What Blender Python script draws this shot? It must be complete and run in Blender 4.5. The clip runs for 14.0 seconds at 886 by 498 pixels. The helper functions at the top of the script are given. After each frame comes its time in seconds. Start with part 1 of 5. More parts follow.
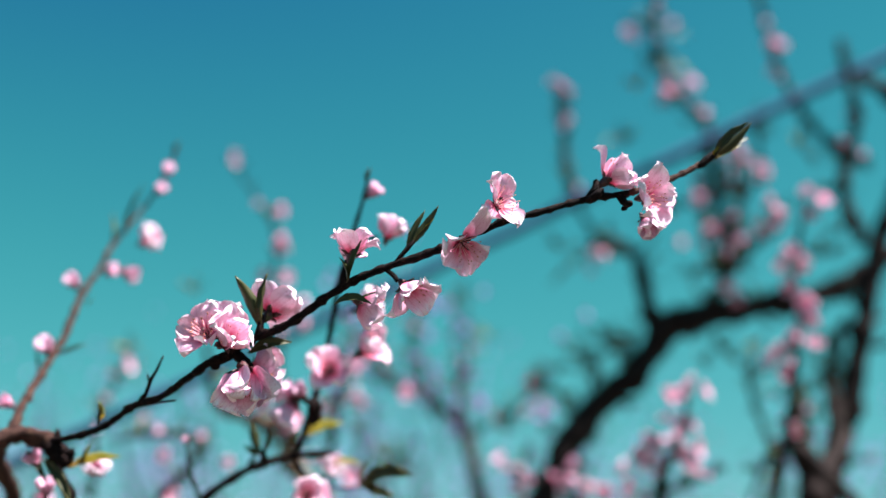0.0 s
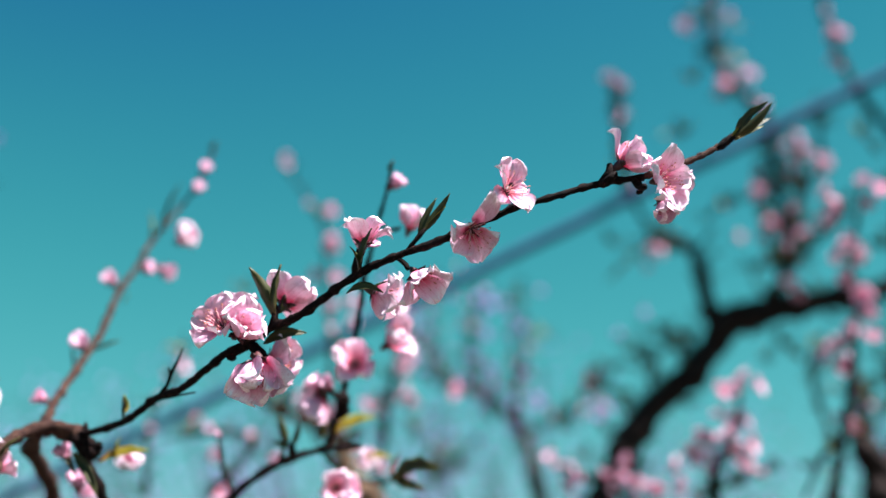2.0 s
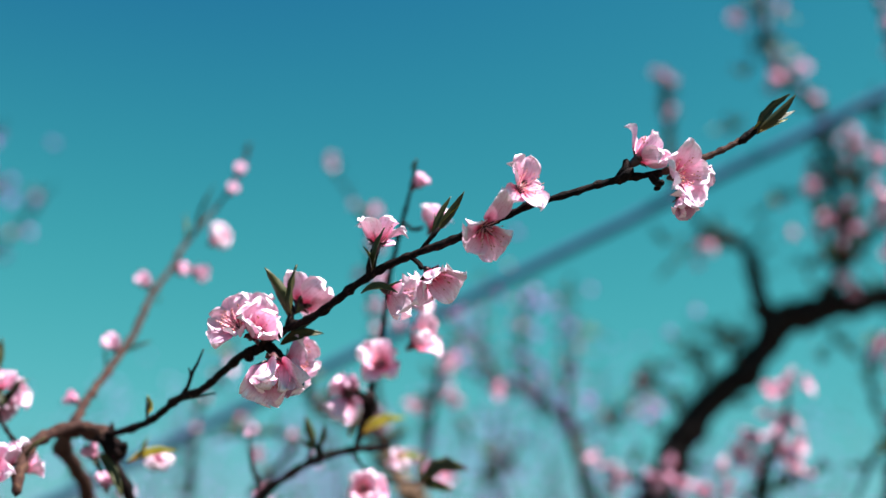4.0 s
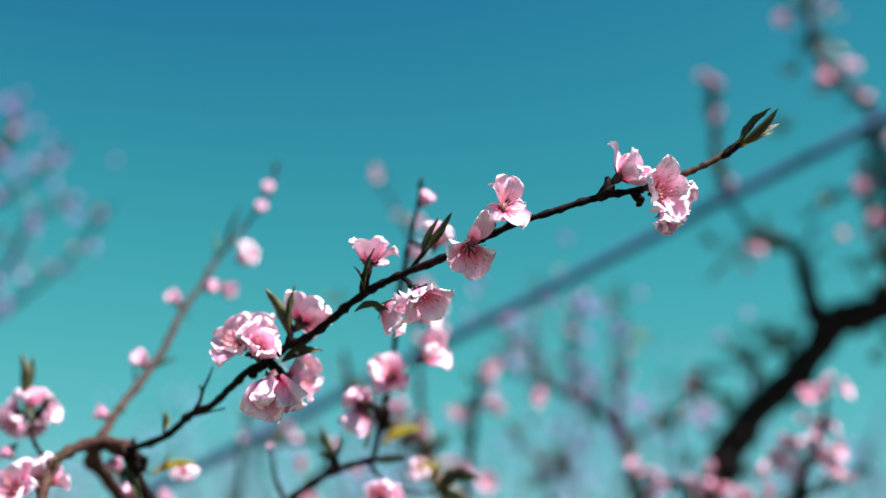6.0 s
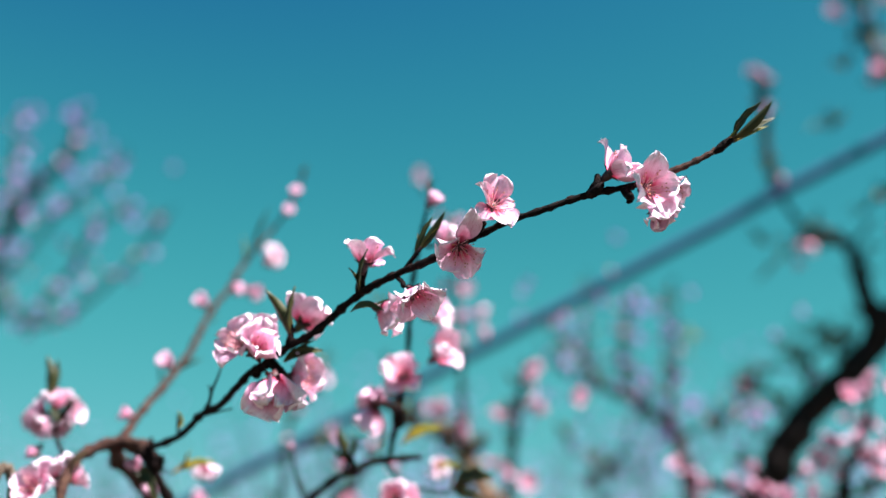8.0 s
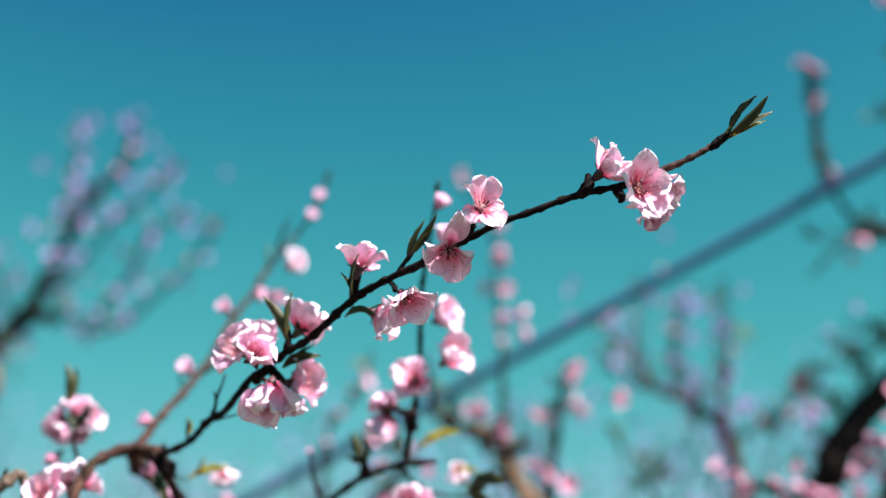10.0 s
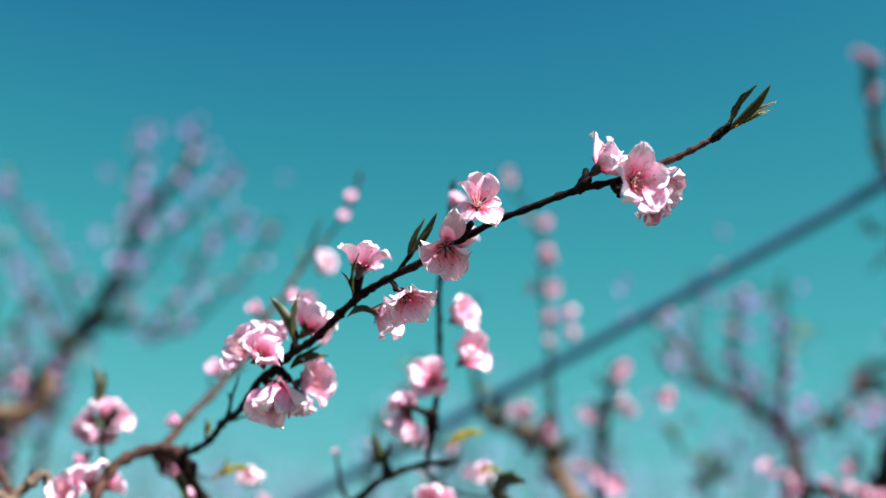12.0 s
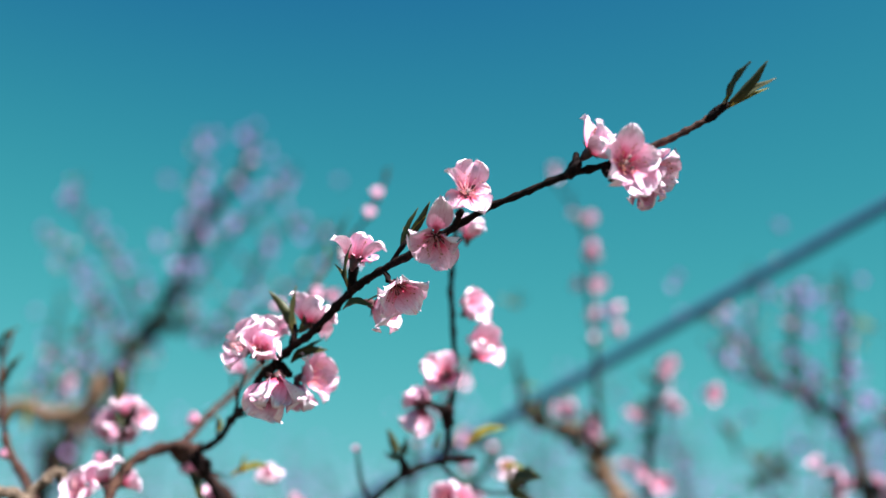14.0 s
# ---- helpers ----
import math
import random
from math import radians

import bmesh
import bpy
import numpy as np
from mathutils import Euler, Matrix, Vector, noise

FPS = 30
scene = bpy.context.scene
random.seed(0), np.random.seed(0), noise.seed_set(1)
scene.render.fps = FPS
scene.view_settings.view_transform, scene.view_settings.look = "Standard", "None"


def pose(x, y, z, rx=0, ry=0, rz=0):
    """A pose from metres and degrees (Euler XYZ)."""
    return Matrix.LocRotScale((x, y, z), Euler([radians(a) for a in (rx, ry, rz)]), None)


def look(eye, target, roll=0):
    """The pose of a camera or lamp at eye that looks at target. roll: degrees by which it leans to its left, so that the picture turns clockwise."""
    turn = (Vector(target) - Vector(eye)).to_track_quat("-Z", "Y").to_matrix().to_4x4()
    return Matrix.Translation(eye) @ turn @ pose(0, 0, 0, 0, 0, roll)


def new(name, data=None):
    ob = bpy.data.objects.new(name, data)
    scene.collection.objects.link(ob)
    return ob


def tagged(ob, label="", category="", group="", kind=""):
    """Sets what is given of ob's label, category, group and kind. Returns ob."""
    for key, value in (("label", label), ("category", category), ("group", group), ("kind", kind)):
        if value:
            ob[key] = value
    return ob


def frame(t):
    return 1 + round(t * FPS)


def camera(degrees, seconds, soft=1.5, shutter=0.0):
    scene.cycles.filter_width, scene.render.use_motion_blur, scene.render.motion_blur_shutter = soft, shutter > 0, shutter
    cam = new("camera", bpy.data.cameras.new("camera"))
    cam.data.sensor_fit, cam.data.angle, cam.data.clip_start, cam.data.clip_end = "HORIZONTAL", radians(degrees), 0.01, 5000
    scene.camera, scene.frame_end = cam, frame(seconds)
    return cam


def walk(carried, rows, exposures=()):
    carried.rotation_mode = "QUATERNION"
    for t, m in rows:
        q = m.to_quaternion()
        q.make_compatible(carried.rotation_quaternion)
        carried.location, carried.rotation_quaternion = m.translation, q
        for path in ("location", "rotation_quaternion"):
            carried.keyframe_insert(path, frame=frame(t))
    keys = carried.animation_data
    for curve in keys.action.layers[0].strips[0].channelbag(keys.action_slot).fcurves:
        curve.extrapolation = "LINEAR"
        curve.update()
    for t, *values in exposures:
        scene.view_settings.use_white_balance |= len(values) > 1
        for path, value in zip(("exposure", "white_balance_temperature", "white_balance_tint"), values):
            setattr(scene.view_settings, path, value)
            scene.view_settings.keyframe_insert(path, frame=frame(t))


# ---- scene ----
cam = camera(42.2, 14.0)
PATH = [
    (0, (0.026, 0.112, 1.507), (-0.031, 2.021, 2.1), 0.5),
    (0.5, (0.037, 0.115, 1.504), (-0.052, 2.022, 2.099), 0.5),
    (1, (0.045, 0.118, 1.501), (-0.078, 2.023, 2.098), 0.6),
    (1.5, (0.057, 0.119, 1.501), (-0.1, 2.022, 2.097), 0.8),
    (2, (0.068, 0.125, 1.499), (-0.121, 2.024, 2.098), 0.8),
    (2.5, (0.078, 0.131, 1.498), (-0.143, 2.026, 2.097), 0.9),
    (3, (0.088, 0.135, 1.498), (-0.164, 2.026, 2.098), 1.0),
    (3.2, (0.088, 0.14, 1.501), (-0.171, 2.031, 2.098), 1.1),
    (5.3, (0.143, 0.126, 1.502), (-0.251, 1.993, 2.101), 1.3),
    (5.5, (0.149, 0.125, 1.504), (-0.258, 1.99, 2.102), 1.3),
    (6, (0.163, 0.122, 1.506), (-0.271, 1.981, 2.104), 1.4),
    (6.5, (0.178, 0.118, 1.506), (-0.287, 1.969, 2.103), 1.5),
    (7, (0.193, 0.12, 1.506), (-0.304, 1.963, 2.102), 1.7),
    (7.5, (0.208, 0.124, 1.506), (-0.322, 1.958, 2.101), 1.8),
    (8, (0.219, 0.131, 1.504), (-0.343, 1.955, 2.102), 1.8),
    (8.2, (0.224, 0.134, 1.506), (-0.349, 1.955, 2.101), 1.9),
    (10.3, (0.276, 0.157, 1.512), (-0.426, 1.933, 2.105), 2.1),
    (10.5, (0.281, 0.158, 1.514), (-0.434, 1.929, 2.105), 2.2),
    (11, (0.294, 0.167, 1.514), (-0.455, 1.924, 2.105), 2.2),
    (11.5, (0.306, 0.173, 1.513), (-0.474, 1.917, 2.105), 2.3),
    (12, (0.315, 0.18, 1.511), (-0.493, 1.911, 2.104), 2.4),
    (12.5, (0.326, 0.189, 1.512), (-0.515, 1.904, 2.105), 2.4),
    (13, (0.337, 0.198, 1.51), (-0.534, 1.898, 2.104), 2.5),
    (13.5, (0.348, 0.208, 1.508), (-0.552, 1.892, 2.102), 2.7),
    (14, (0.358, 0.22, 1.509), (-0.57, 1.889, 2.102), 2.6),
]
walk(cam, [(t, look(eye, target, roll)) for t, eye, target, roll in PATH])
cam.data.dof.use_dof = True
cam.data.dof.focus_distance = 0.745
cam.data.dof.aperture_fstop = 2.3

# ---- daylight ----
SUN_EL, SUN_AZ = 62.0, 98.0      # degrees above the horizon; from +y towards +x
world = bpy.data.worlds.new("daylight")
scene.world = world
world.use_nodes = True
wn, wl = world.node_tree.nodes, world.node_tree.links
sky = wn.new("ShaderNodeTexSky")
sky.sky_type, sky.sun_disc = "NISHITA", False
sky.sun_elevation, sky.sun_rotation = radians(SUN_EL), radians(SUN_AZ)
sky.altitude, sky.air_density, sky.dust_density, sky.ozone_density = 100, 1.0, 0.1, 1.0
split = wn.new("ShaderNodeSeparateColor")      # teal grade of the sky, channel by channel
join = wn.new("ShaderNodeCombineColor")
wl.new(sky.outputs[0], split.inputs[0])


def sum_node(kind, a, c, d=0.0):
    """One step of arithmetic on a channel; a, c and d are sockets or numbers."""
    step = wn.new("ShaderNodeMath")
    step.operation = kind
    for slot, v in enumerate((a, c, d)):
        if isinstance(v, (int, float)):
            step.inputs[slot].default_value = v
        else:
            wl.new(v, step.inputs[slot])
    return step.outputs[0]


red = sum_node("MAXIMUM", sum_node("MULTIPLY_ADD", split.outputs[0], 0.28, -0.22), 0.03)
green = sum_node("SUBTRACT", 4.02, sum_node("DIVIDE", 5.65, sum_node("MAXIMUM", split.outputs[1], 1.6)))
blue = sum_node("MULTIPLY_ADD", split.outputs[2], 0.41, 0.54)
for channel, value in enumerate((red, green, blue)):
    wl.new(value, join.inputs[channel])
wl.new(join.outputs[0], wn["Background"].inputs[0])
wn["Background"].inputs[1].default_value = 0.05
scene.view_settings.exposure = 1.84

sun_data = bpy.data.lights.new("sun", "SUN")
sun_data.energy, sun_data.angle, sun_data.color = 5.0, radians(0.5), (1.0, 0.955, 0.95)
sun = new("sun", sun_data)
az, el = radians(SUN_AZ), radians(SUN_EL)
SUN_DIR = Vector((math.sin(az) * math.cos(el), math.cos(az) * math.cos(el), math.sin(el)))
sun.matrix_world = look(SUN_DIR * 30, (0, 0, 0))


# ---- materials ----
def material(name):
    m = bpy.data.materials.new(name)
    m.use_nodes = True
    return m, m.node_tree.nodes, m.node_tree.links


def ramp(nodes, stops):
    r = nodes.new("ShaderNodeValToRGB")
    el = r.color_ramp.elements
    while len(el) < len(stops):
        el.new(0.5)
    for e, (p, c) in zip(el, stops):
        e.position, e.color = p, (*c, 1)
    return r


def noise_node(nodes, links, scale, detail=4.0, rough=0.6, coords=None):
    n = nodes.new("ShaderNodeTexNoise")
    n.inputs["Scale"].default_value, n.inputs["Detail"].default_value, n.inputs["Roughness"].default_value = scale, detail, rough
    if coords:
        links.new(coords, n.inputs["Vector"])
    return n


def bumped(nodes, links, height, bsdfs, strength, distance):
    b = nodes.new("ShaderNodeBump")
    b.inputs["Strength"].default_value, b.inputs["Distance"].default_value = strength, distance
    links.new(height, b.inputs["Height"])
    for s in bsdfs:
        links.new(b.outputs[0], s.inputs["Normal"])


def bark(name, dark, mid, light, scale):
    m, n, l = material(name)
    tc = n.new("ShaderNodeTexCoord")
    big = noise_node(n, l, scale, 5, 0.65, tc.outputs["Object"])
    fine = noise_node(n, l, scale * 7, 4, 0.7, tc.outputs["Object"])
    mixed = n.new("ShaderNodeMath")
    mixed.operation = "MULTIPLY_ADD"
    l.new(fine.outputs[0], mixed.inputs[0])
    mixed.inputs[1].default_value = 0.45
    half = n.new("ShaderNodeMath")
    half.operation = "MULTIPLY"
    l.new(big.outputs[0], half.inputs[0])
    half.inputs[1].default_value = 0.6
    l.new(half.outputs[0], mixed.inputs[2])
    r = ramp(n, [(0.40, dark), (0.57, mid), (0.76, light)])
    l.new(mixed.outputs[0], r.inputs[0])
    p = n["Principled BSDF"]
    l.new(r.outputs[0], p.inputs["Base Color"])
    p.inputs["Roughness"].default_value = 0.75
    p.inputs["Specular IOR Level"].default_value = 0.06
    bumped(n, l, mixed.outputs[0], [p], 0.8, 0.002)
    return m


def thin_sheet(name, stops, radius, vein, through_share, gloss_rough, vein_colour):
    """A petal or leaf: coloured by the distance from its base, veined, and letting light through."""
    m, n, l = material(name)
    tc = n.new("ShaderNodeTexCoord")
    length = n.new("ShaderNodeVectorMath")
    length.operation = "LENGTH"
    l.new(tc.outputs["Object"], length.inputs[0])
    far = n.new("ShaderNodeMath")
    far.operation = "DIVIDE"
    l.new(length.outputs["Value"], far.inputs[0])
    far.inputs[1].default_value = radius
    blot = noise_node(n, l, 160, 3, 0.6, tc.outputs["Object"])
    off = n.new("ShaderNodeMath")
    off.operation = "MULTIPLY_ADD"
    l.new(blot.outputs[0], off.inputs[0])
    off.inputs[1].default_value = 0.5
    l.new(far.outputs[0], off.inputs[2])
    shift = n.new("ShaderNodeMath")
    shift.operation = "SUBTRACT"
    l.new(off.outputs[0], shift.inputs[0])
    shift.inputs[1].default_value = 0.25
    r = ramp(n, stops)
    l.new(shift.outputs[0], r.inputs[0])
    # fine veins that run out from the base
    flow = n.new("ShaderNodeMapping")
    flow.inputs["Scale"].default_value = (60, 900, 60)
    l.new(tc.outputs["Object"], flow.inputs["Vector"])
    lines = noise_node(n, l, 1.0, 3, 0.6, flow.outputs[0])
    edge = n.new("ShaderNodeMapRange")
    edge.inputs[1].default_value, edge.inputs[2].default_value = 0.52, 0.7
    edge.inputs[3].default_value, edge.inputs[4].default_value = 0.0, vein
    l.new(lines.outputs[0], edge.inputs[0])
    # each piece a little lighter or darker
    info = n.new("ShaderNodeObjectInfo")
    tone = n.new("ShaderNodeMapRange")
    tone.inputs[3].default_value, tone.inputs[4].default_value = 0.82, 1.08
    l.new(info.outputs["Random"], tone.inputs[0])
    veined = n.new("ShaderNodeMix")
    veined.data_type = "RGBA"
    # small reddish flecks over the veins
    flecks = noise_node(n, l, 900, 2, 0.5, tc.outputs["Object"])
    fleck = n.new("ShaderNodeMapRange")
    fleck.inputs[1].default_value, fleck.inputs[2].default_value = 0.56, 0.70
    fleck.inputs[3].default_value, fleck.inputs[4].default_value = 0.0, vein * 0.8
    l.new(flecks.outputs[0], fleck.inputs[0])
    marks = n.new("ShaderNodeMath")
    marks.operation = "MAXIMUM"
    l.new(edge.outputs[0], marks.inputs[0])
    l.new(fleck.outputs[0], marks.inputs[1])
    l.new(marks.outputs[0], veined.inputs[0])
    l.new(r.outputs[0], veined.inputs[6])
    veined.inputs[7].default_value = (*vein_colour, 1)
    toned = n.new("ShaderNodeVectorMath")
    toned.operation = "SCALE"
    l.new(veined.outputs[2], toned.inputs[0])
    l.new(tone.outputs[0], toned.inputs["Scale"])
    p = n["Principled BSDF"]
    l.new(toned.outputs[0], p.inputs["Base Color"])
    p.inputs["Roughness"].default_value = gloss_rough
    p.inputs["Specular IOR Level"].default_value = 0.3
    tr = n.new("ShaderNodeBsdfTranslucent")
    rich = n.new("ShaderNodeGamma")          # light that passes through comes out richer in colour
    rich.inputs[1].default_value = 1.3
    l.new(toned.outputs[0], rich.inputs[0])
    l.new(rich.outputs[0], tr.inputs["Color"])
    mix = n.new("ShaderNodeMixShader")
    mix.inputs[0].default_value = through_share
    l.new(p.outputs[0], mix.inputs[1])
    l.new(tr.outputs[0], mix.inputs[2])
    l.new(mix.outputs[0], n["Material Output"].inputs["Surface"])
    bumped(n, l, lines.outputs[0], [p, tr], 0.35, 0.0006)
    return m


def plain(name, a, b, scale, rough, through_share=0.0):
    m, n, l = material(name)
    tc = n.new("ShaderNodeTexCoord")
    v = noise_node(n, l, scale, 4, 0.6, tc.outputs["Object"])
    r = ramp(n, [(0.35, a), (0.65, b)])
    l.new(v.outputs[0], r.inputs[0])
    p = n["Principled BSDF"]
    l.new(r.outputs[0], p.inputs["Base Color"])
    p.inputs["Roughness"].default_value = rough
    bumped(n, l, v.outputs[0], [p], 0.3, 0.0005)
    return m


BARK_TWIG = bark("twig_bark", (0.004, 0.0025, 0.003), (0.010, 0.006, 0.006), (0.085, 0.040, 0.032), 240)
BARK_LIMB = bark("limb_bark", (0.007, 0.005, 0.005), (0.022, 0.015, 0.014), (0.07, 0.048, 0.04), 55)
# lighter, browner copy of the limb bark: sunlight put into its colour
BARK_SUNLIT = bark("sunlit_bark", (0.05, 0.03, 0.02), (0.17, 0.105, 0.07), (0.36, 0.25, 0.17), 90)
BARK_WEATHERED = bark("weathered_bark", (0.045, 0.032, 0.024), (0.16, 0.115, 0.085), (0.34, 0.27, 0.21), 150)
BARK_RED = bark("young_bark", (0.020, 0.010, 0.010), (0.062, 0.031, 0.025), (0.18, 0.10, 0.055), 160)
PETAL = thin_sheet("petal", [(0.0, (0.36, 0.015, 0.05)), (0.15, (0.64, 0.075, 0.16)), (0.32, (0.80, 0.25, 0.40)), (0.52, (0.86, 0.46, 0.62)), (0.80, (0.89, 0.59, 0.75)), (1.0, (0.94, 0.80, 0.89))], 0.018, 0.5, 0.10, 0.6, (0.60, 0.13, 0.28))
FAR_PETAL = thin_sheet("petal_small", [(0.0, (0.5, 0.03, 0.07)), (0.25, (0.68, 0.08, 0.19)), (0.5, (0.78, 0.24, 0.41)), (1.0, (0.88, 0.57, 0.72))], 0.018, 0.2, 0.2, 0.6, (0.70, 0.19, 0.34))
# the small petal tinted lilac-blue: shade and haze of the background in its colour
HAZE_PETAL = thin_sheet("hazed_lilac_petal", [(0.0, (0.54, 0.06, 0.14)), (0.25, (0.58, 0.15, 0.37)), (0.5, (0.50, 0.26, 0.62)), (1.0, (0.55, 0.44, 0.82))], 0.018, 0.2, 0.32, 0.6, (0.61, 0.24, 0.49))
BUD_PETAL = thin_sheet("bud_petal", [(0.0, (0.40, 0.04, 0.08)), (0.4, (0.74, 0.24, 0.40)), (1.0, (0.86, 0.52, 0.68))], 0.012, 0.3, 0.3, 0.55, (0.6, 0.12, 0.25))
LEAF = thin_sheet("leaf", [(0.0, (0.11, 0.08, 0.02)), (0.4, (0.050, 0.058, 0.020)), (1.0, (0.090, 0.085, 0.028))], 0.03, 0.3, 0.32, 0.42, (0.03, 0.05, 0.015))
YOUNG_LEAF = thin_sheet("young_leaf", [(0.0, (0.42, 0.21, 0.025)), (0.4, (0.36, 0.28, 0.035)), (1.0, (0.26, 0.26, 0.035))], 0.03, 0.25, 0.5, 0.4, (0.35, 0.28, 0.04))
CALYX = plain("calyx", (0.03, 0.008, 0.010), (0.10, 0.024, 0.026), 300, 0.55)
FILAMENT = plain("filament", (0.76, 0.26, 0.34), (0.88, 0.56, 0.60), 400, 0.5)
ANTHER = plain("anther", (0.30, 0.07, 0.05), (0.58, 0.24, 0.12), 500, 0.6)
CABLE = plain("cable_sheath", (0.026, 0.062, 0.130), (0.046, 0.096, 0.185), 40, 0.9)
CABLE.node_tree.nodes["Principled BSDF"].inputs["Specular IOR Level"].default_value = 0.1
SOIL, _n, _l = material("orchard_ground")
_tc = _n.new("ShaderNodeTexCoord")
_a = noise_node(_n, _l, 0.6, 8, 0.7, _tc.outputs["Object"])
_b = noise_node(_n, _l, 14, 6, 0.7, _tc.outputs["Object"])
_m = _n.new("ShaderNodeMath")
_m.operation = "ADD"
_l.new(_a.outputs[0], _m.inputs[0])
_l.new(_b.outputs[0], _m.inputs[1])
_h = _n.new("ShaderNodeMath")
_h.operation = "MULTIPLY"
_h.inputs[1].default_value = 0.5
_l.new(_m.outputs[0], _h.inputs[0])
_r = ramp(_n, [(0.35, (0.040, 0.031, 0.024)), (0.5, (0.065, 0.052, 0.038)), (0.62, (0.035, 0.050, 0.020))])
_l.new(_h.outputs[0], _r.inputs[0])
_l.new(_r.outputs[0], _n["Principled BSDF"].inputs["Base Color"])
_n["Principled BSDF"].inputs["Roughness"].default_value = 0.95
bumped(_n, _l, _h.outputs[0], [_n["Principled BSDF"]], 0.8, 0.05)


# ---- building helpers ----
def mesh_of(name, bm, *mats):
    me = bpy.data.meshes.new(name)
    bmesh.ops.recalc_face_normals(bm, faces=bm.faces)
    for f in bm.faces:
        f.smooth = True
    bm.to_mesh(me)
    bm.free()
    for m in mats:
        me.materials.append(m)
    return me


def hang(name, me, parent, m=None, label=""):
    """A mesh object under a thing or a part; m: its pose in the world."""
    ob = new(name, me)
    ob.parent = parent
    if m is not None:
        ob.matrix_parent_inverse = parent.matrix_basis.inverted() if parent.parent is None else Matrix()
        ob.matrix_basis = m
    return tagged(ob, label)


def part(name, bm, mat, parent, label=""):
    return hang(name, mesh_of(name, bm, mat), parent, Matrix(), label)


def facing(place, way, spin=0.0, size=1.0):
    q = Vector(way).normalized().to_track_quat("Z", "Y").to_matrix().to_4x4()
    return Matrix.Translation(place) @ q @ Matrix.Rotation(radians(spin), 4, "Z") @ Matrix.Diagonal((size, size, size, 1))


def spline(pts, step):
    """Centripetal Catmull-Rom through the points; returns places and their share of the way along."""
    p = [Vector(v) for v in pts]
    p = [p[0] * 2 - p[1]] + p + [p[-1] * 2 - p[-2]]
    out, n = [], len(p) - 3
    for i in range(n):
        a, b, c, d = p[i:i + 4]
        knot = [0.0]
        for e, f in ((a, b), (b, c), (c, d)):
            knot.append(knot[-1] + max(1e-4, (f - e).length) ** 0.5)
        k = max(2, min(40, int((c - b).length / step)))
        for j in range(k + (i == n - 1)):
            t = j / k
            u = knot[1] + (knot[2] - knot[1]) * t
            mix = lambda e, f, i0, i1: e * ((knot[i1] - u) / (knot[i1] - knot[i0])) + f * ((u - knot[i0]) / (knot[i1] - knot[i0]))
            ab, bc, cd = mix(a, b, 0, 1), mix(b, c, 1, 2), mix(c, d, 2, 3)
            v = mix(mix(ab, bc, 0, 2), mix(bc, cd, 1, 3), 1, 2)
            out.append((v, (i + t) / n))
    return out


def tube(bm, pts, r0, r1, seg=8, step=0.006, wobble=0.12, knots=0.0, seed=0, end="taper"):
    """A tapered, uneven wooden stem; knots: distance between the swollen nodes."""
    rnd = random.Random(seed)
    path = spline(pts, step)
    run, at = 0.0, []
    for i, (v, s) in enumerate(path):
        run += (v - path[i - 1][0]).length if i else 0
        at.append(run)
    marks, x = [], knots * 0.6
    while knots and x < run:
        marks.append((x, rnd.uniform(0.4, 1.3), rnd.uniform(0, 6.3)))
        x += knots * rnd.uniform(0.6, 1.4)
    rings, side = [], None
    for i, (v, s) in enumerate(path):
        ahead = (path[min(i + 1, len(path) - 1)][0] - path[max(i - 1, 0)][0]).normalized()
        side = (side - ahead * side.dot(ahead)).normalized() if side else ahead.orthogonal().normalized()
        up = ahead.cross(side)
        r = r0 + (r1 - r0) * s
        swell = [(h * math.exp(-((at[i] - m) / (0.8 * r0 + 0.0008)) ** 2), ph) for m, h, ph in marks]
        swell = [w for w in swell if w[0] > 0.01]
        mid = v + Vector(noise.noise_vector(v * 60 + Vector((seed, 0, 0)))) * r * 0.25
        ring = []
        for k in range(seg):
            a = 2 * math.pi * k / seg
            q = side * math.cos(a) + up * math.sin(a)
            knot = min(0.5, sum(h * (0.35 + 0.65 * max(0.0, math.cos(a - ph))) for h, ph in swell))
            ring.append(bm.verts.new(mid + q * r * (1 + knot) * (1 + wobble * 2 * noise.noise((v + q * r) * (0.9 / r0)))))
        rings.append(ring)
    for a, b in zip(rings, rings[1:]):
        for k in range(seg):
            bm.faces.new((a[k], a[(k + 1) % seg], b[(k + 1) % seg], b[k]))
    for ring, ahead in ((rings[0], path[0][0] - path[1][0]), (rings[-1], path[-1][0] - path[-2][0])):
        tip = bm.verts.new(sum((v.co for v in ring), Vector()) / seg + ahead.normalized() * (r1 if end == "taper" else r1 * 0.2))
        for k in range(seg):
            bm.faces.new((ring[k], ring[(k + 1) % seg], tip))


COUNT = [0]


def twig(tree, pts, r0, r1, mat=None, name="twig", knots=0.018, seg=8, step=0.005, wobble=0.14, label="", end="taper"):
    COUNT[0] += 1
    bm = bmesh.new()
    tube(bm, pts, r0, r1, seg, step, wobble, knots, COUNT[0], end)
    return part(name, bm, mat or BARK_TWIG, tree, label)


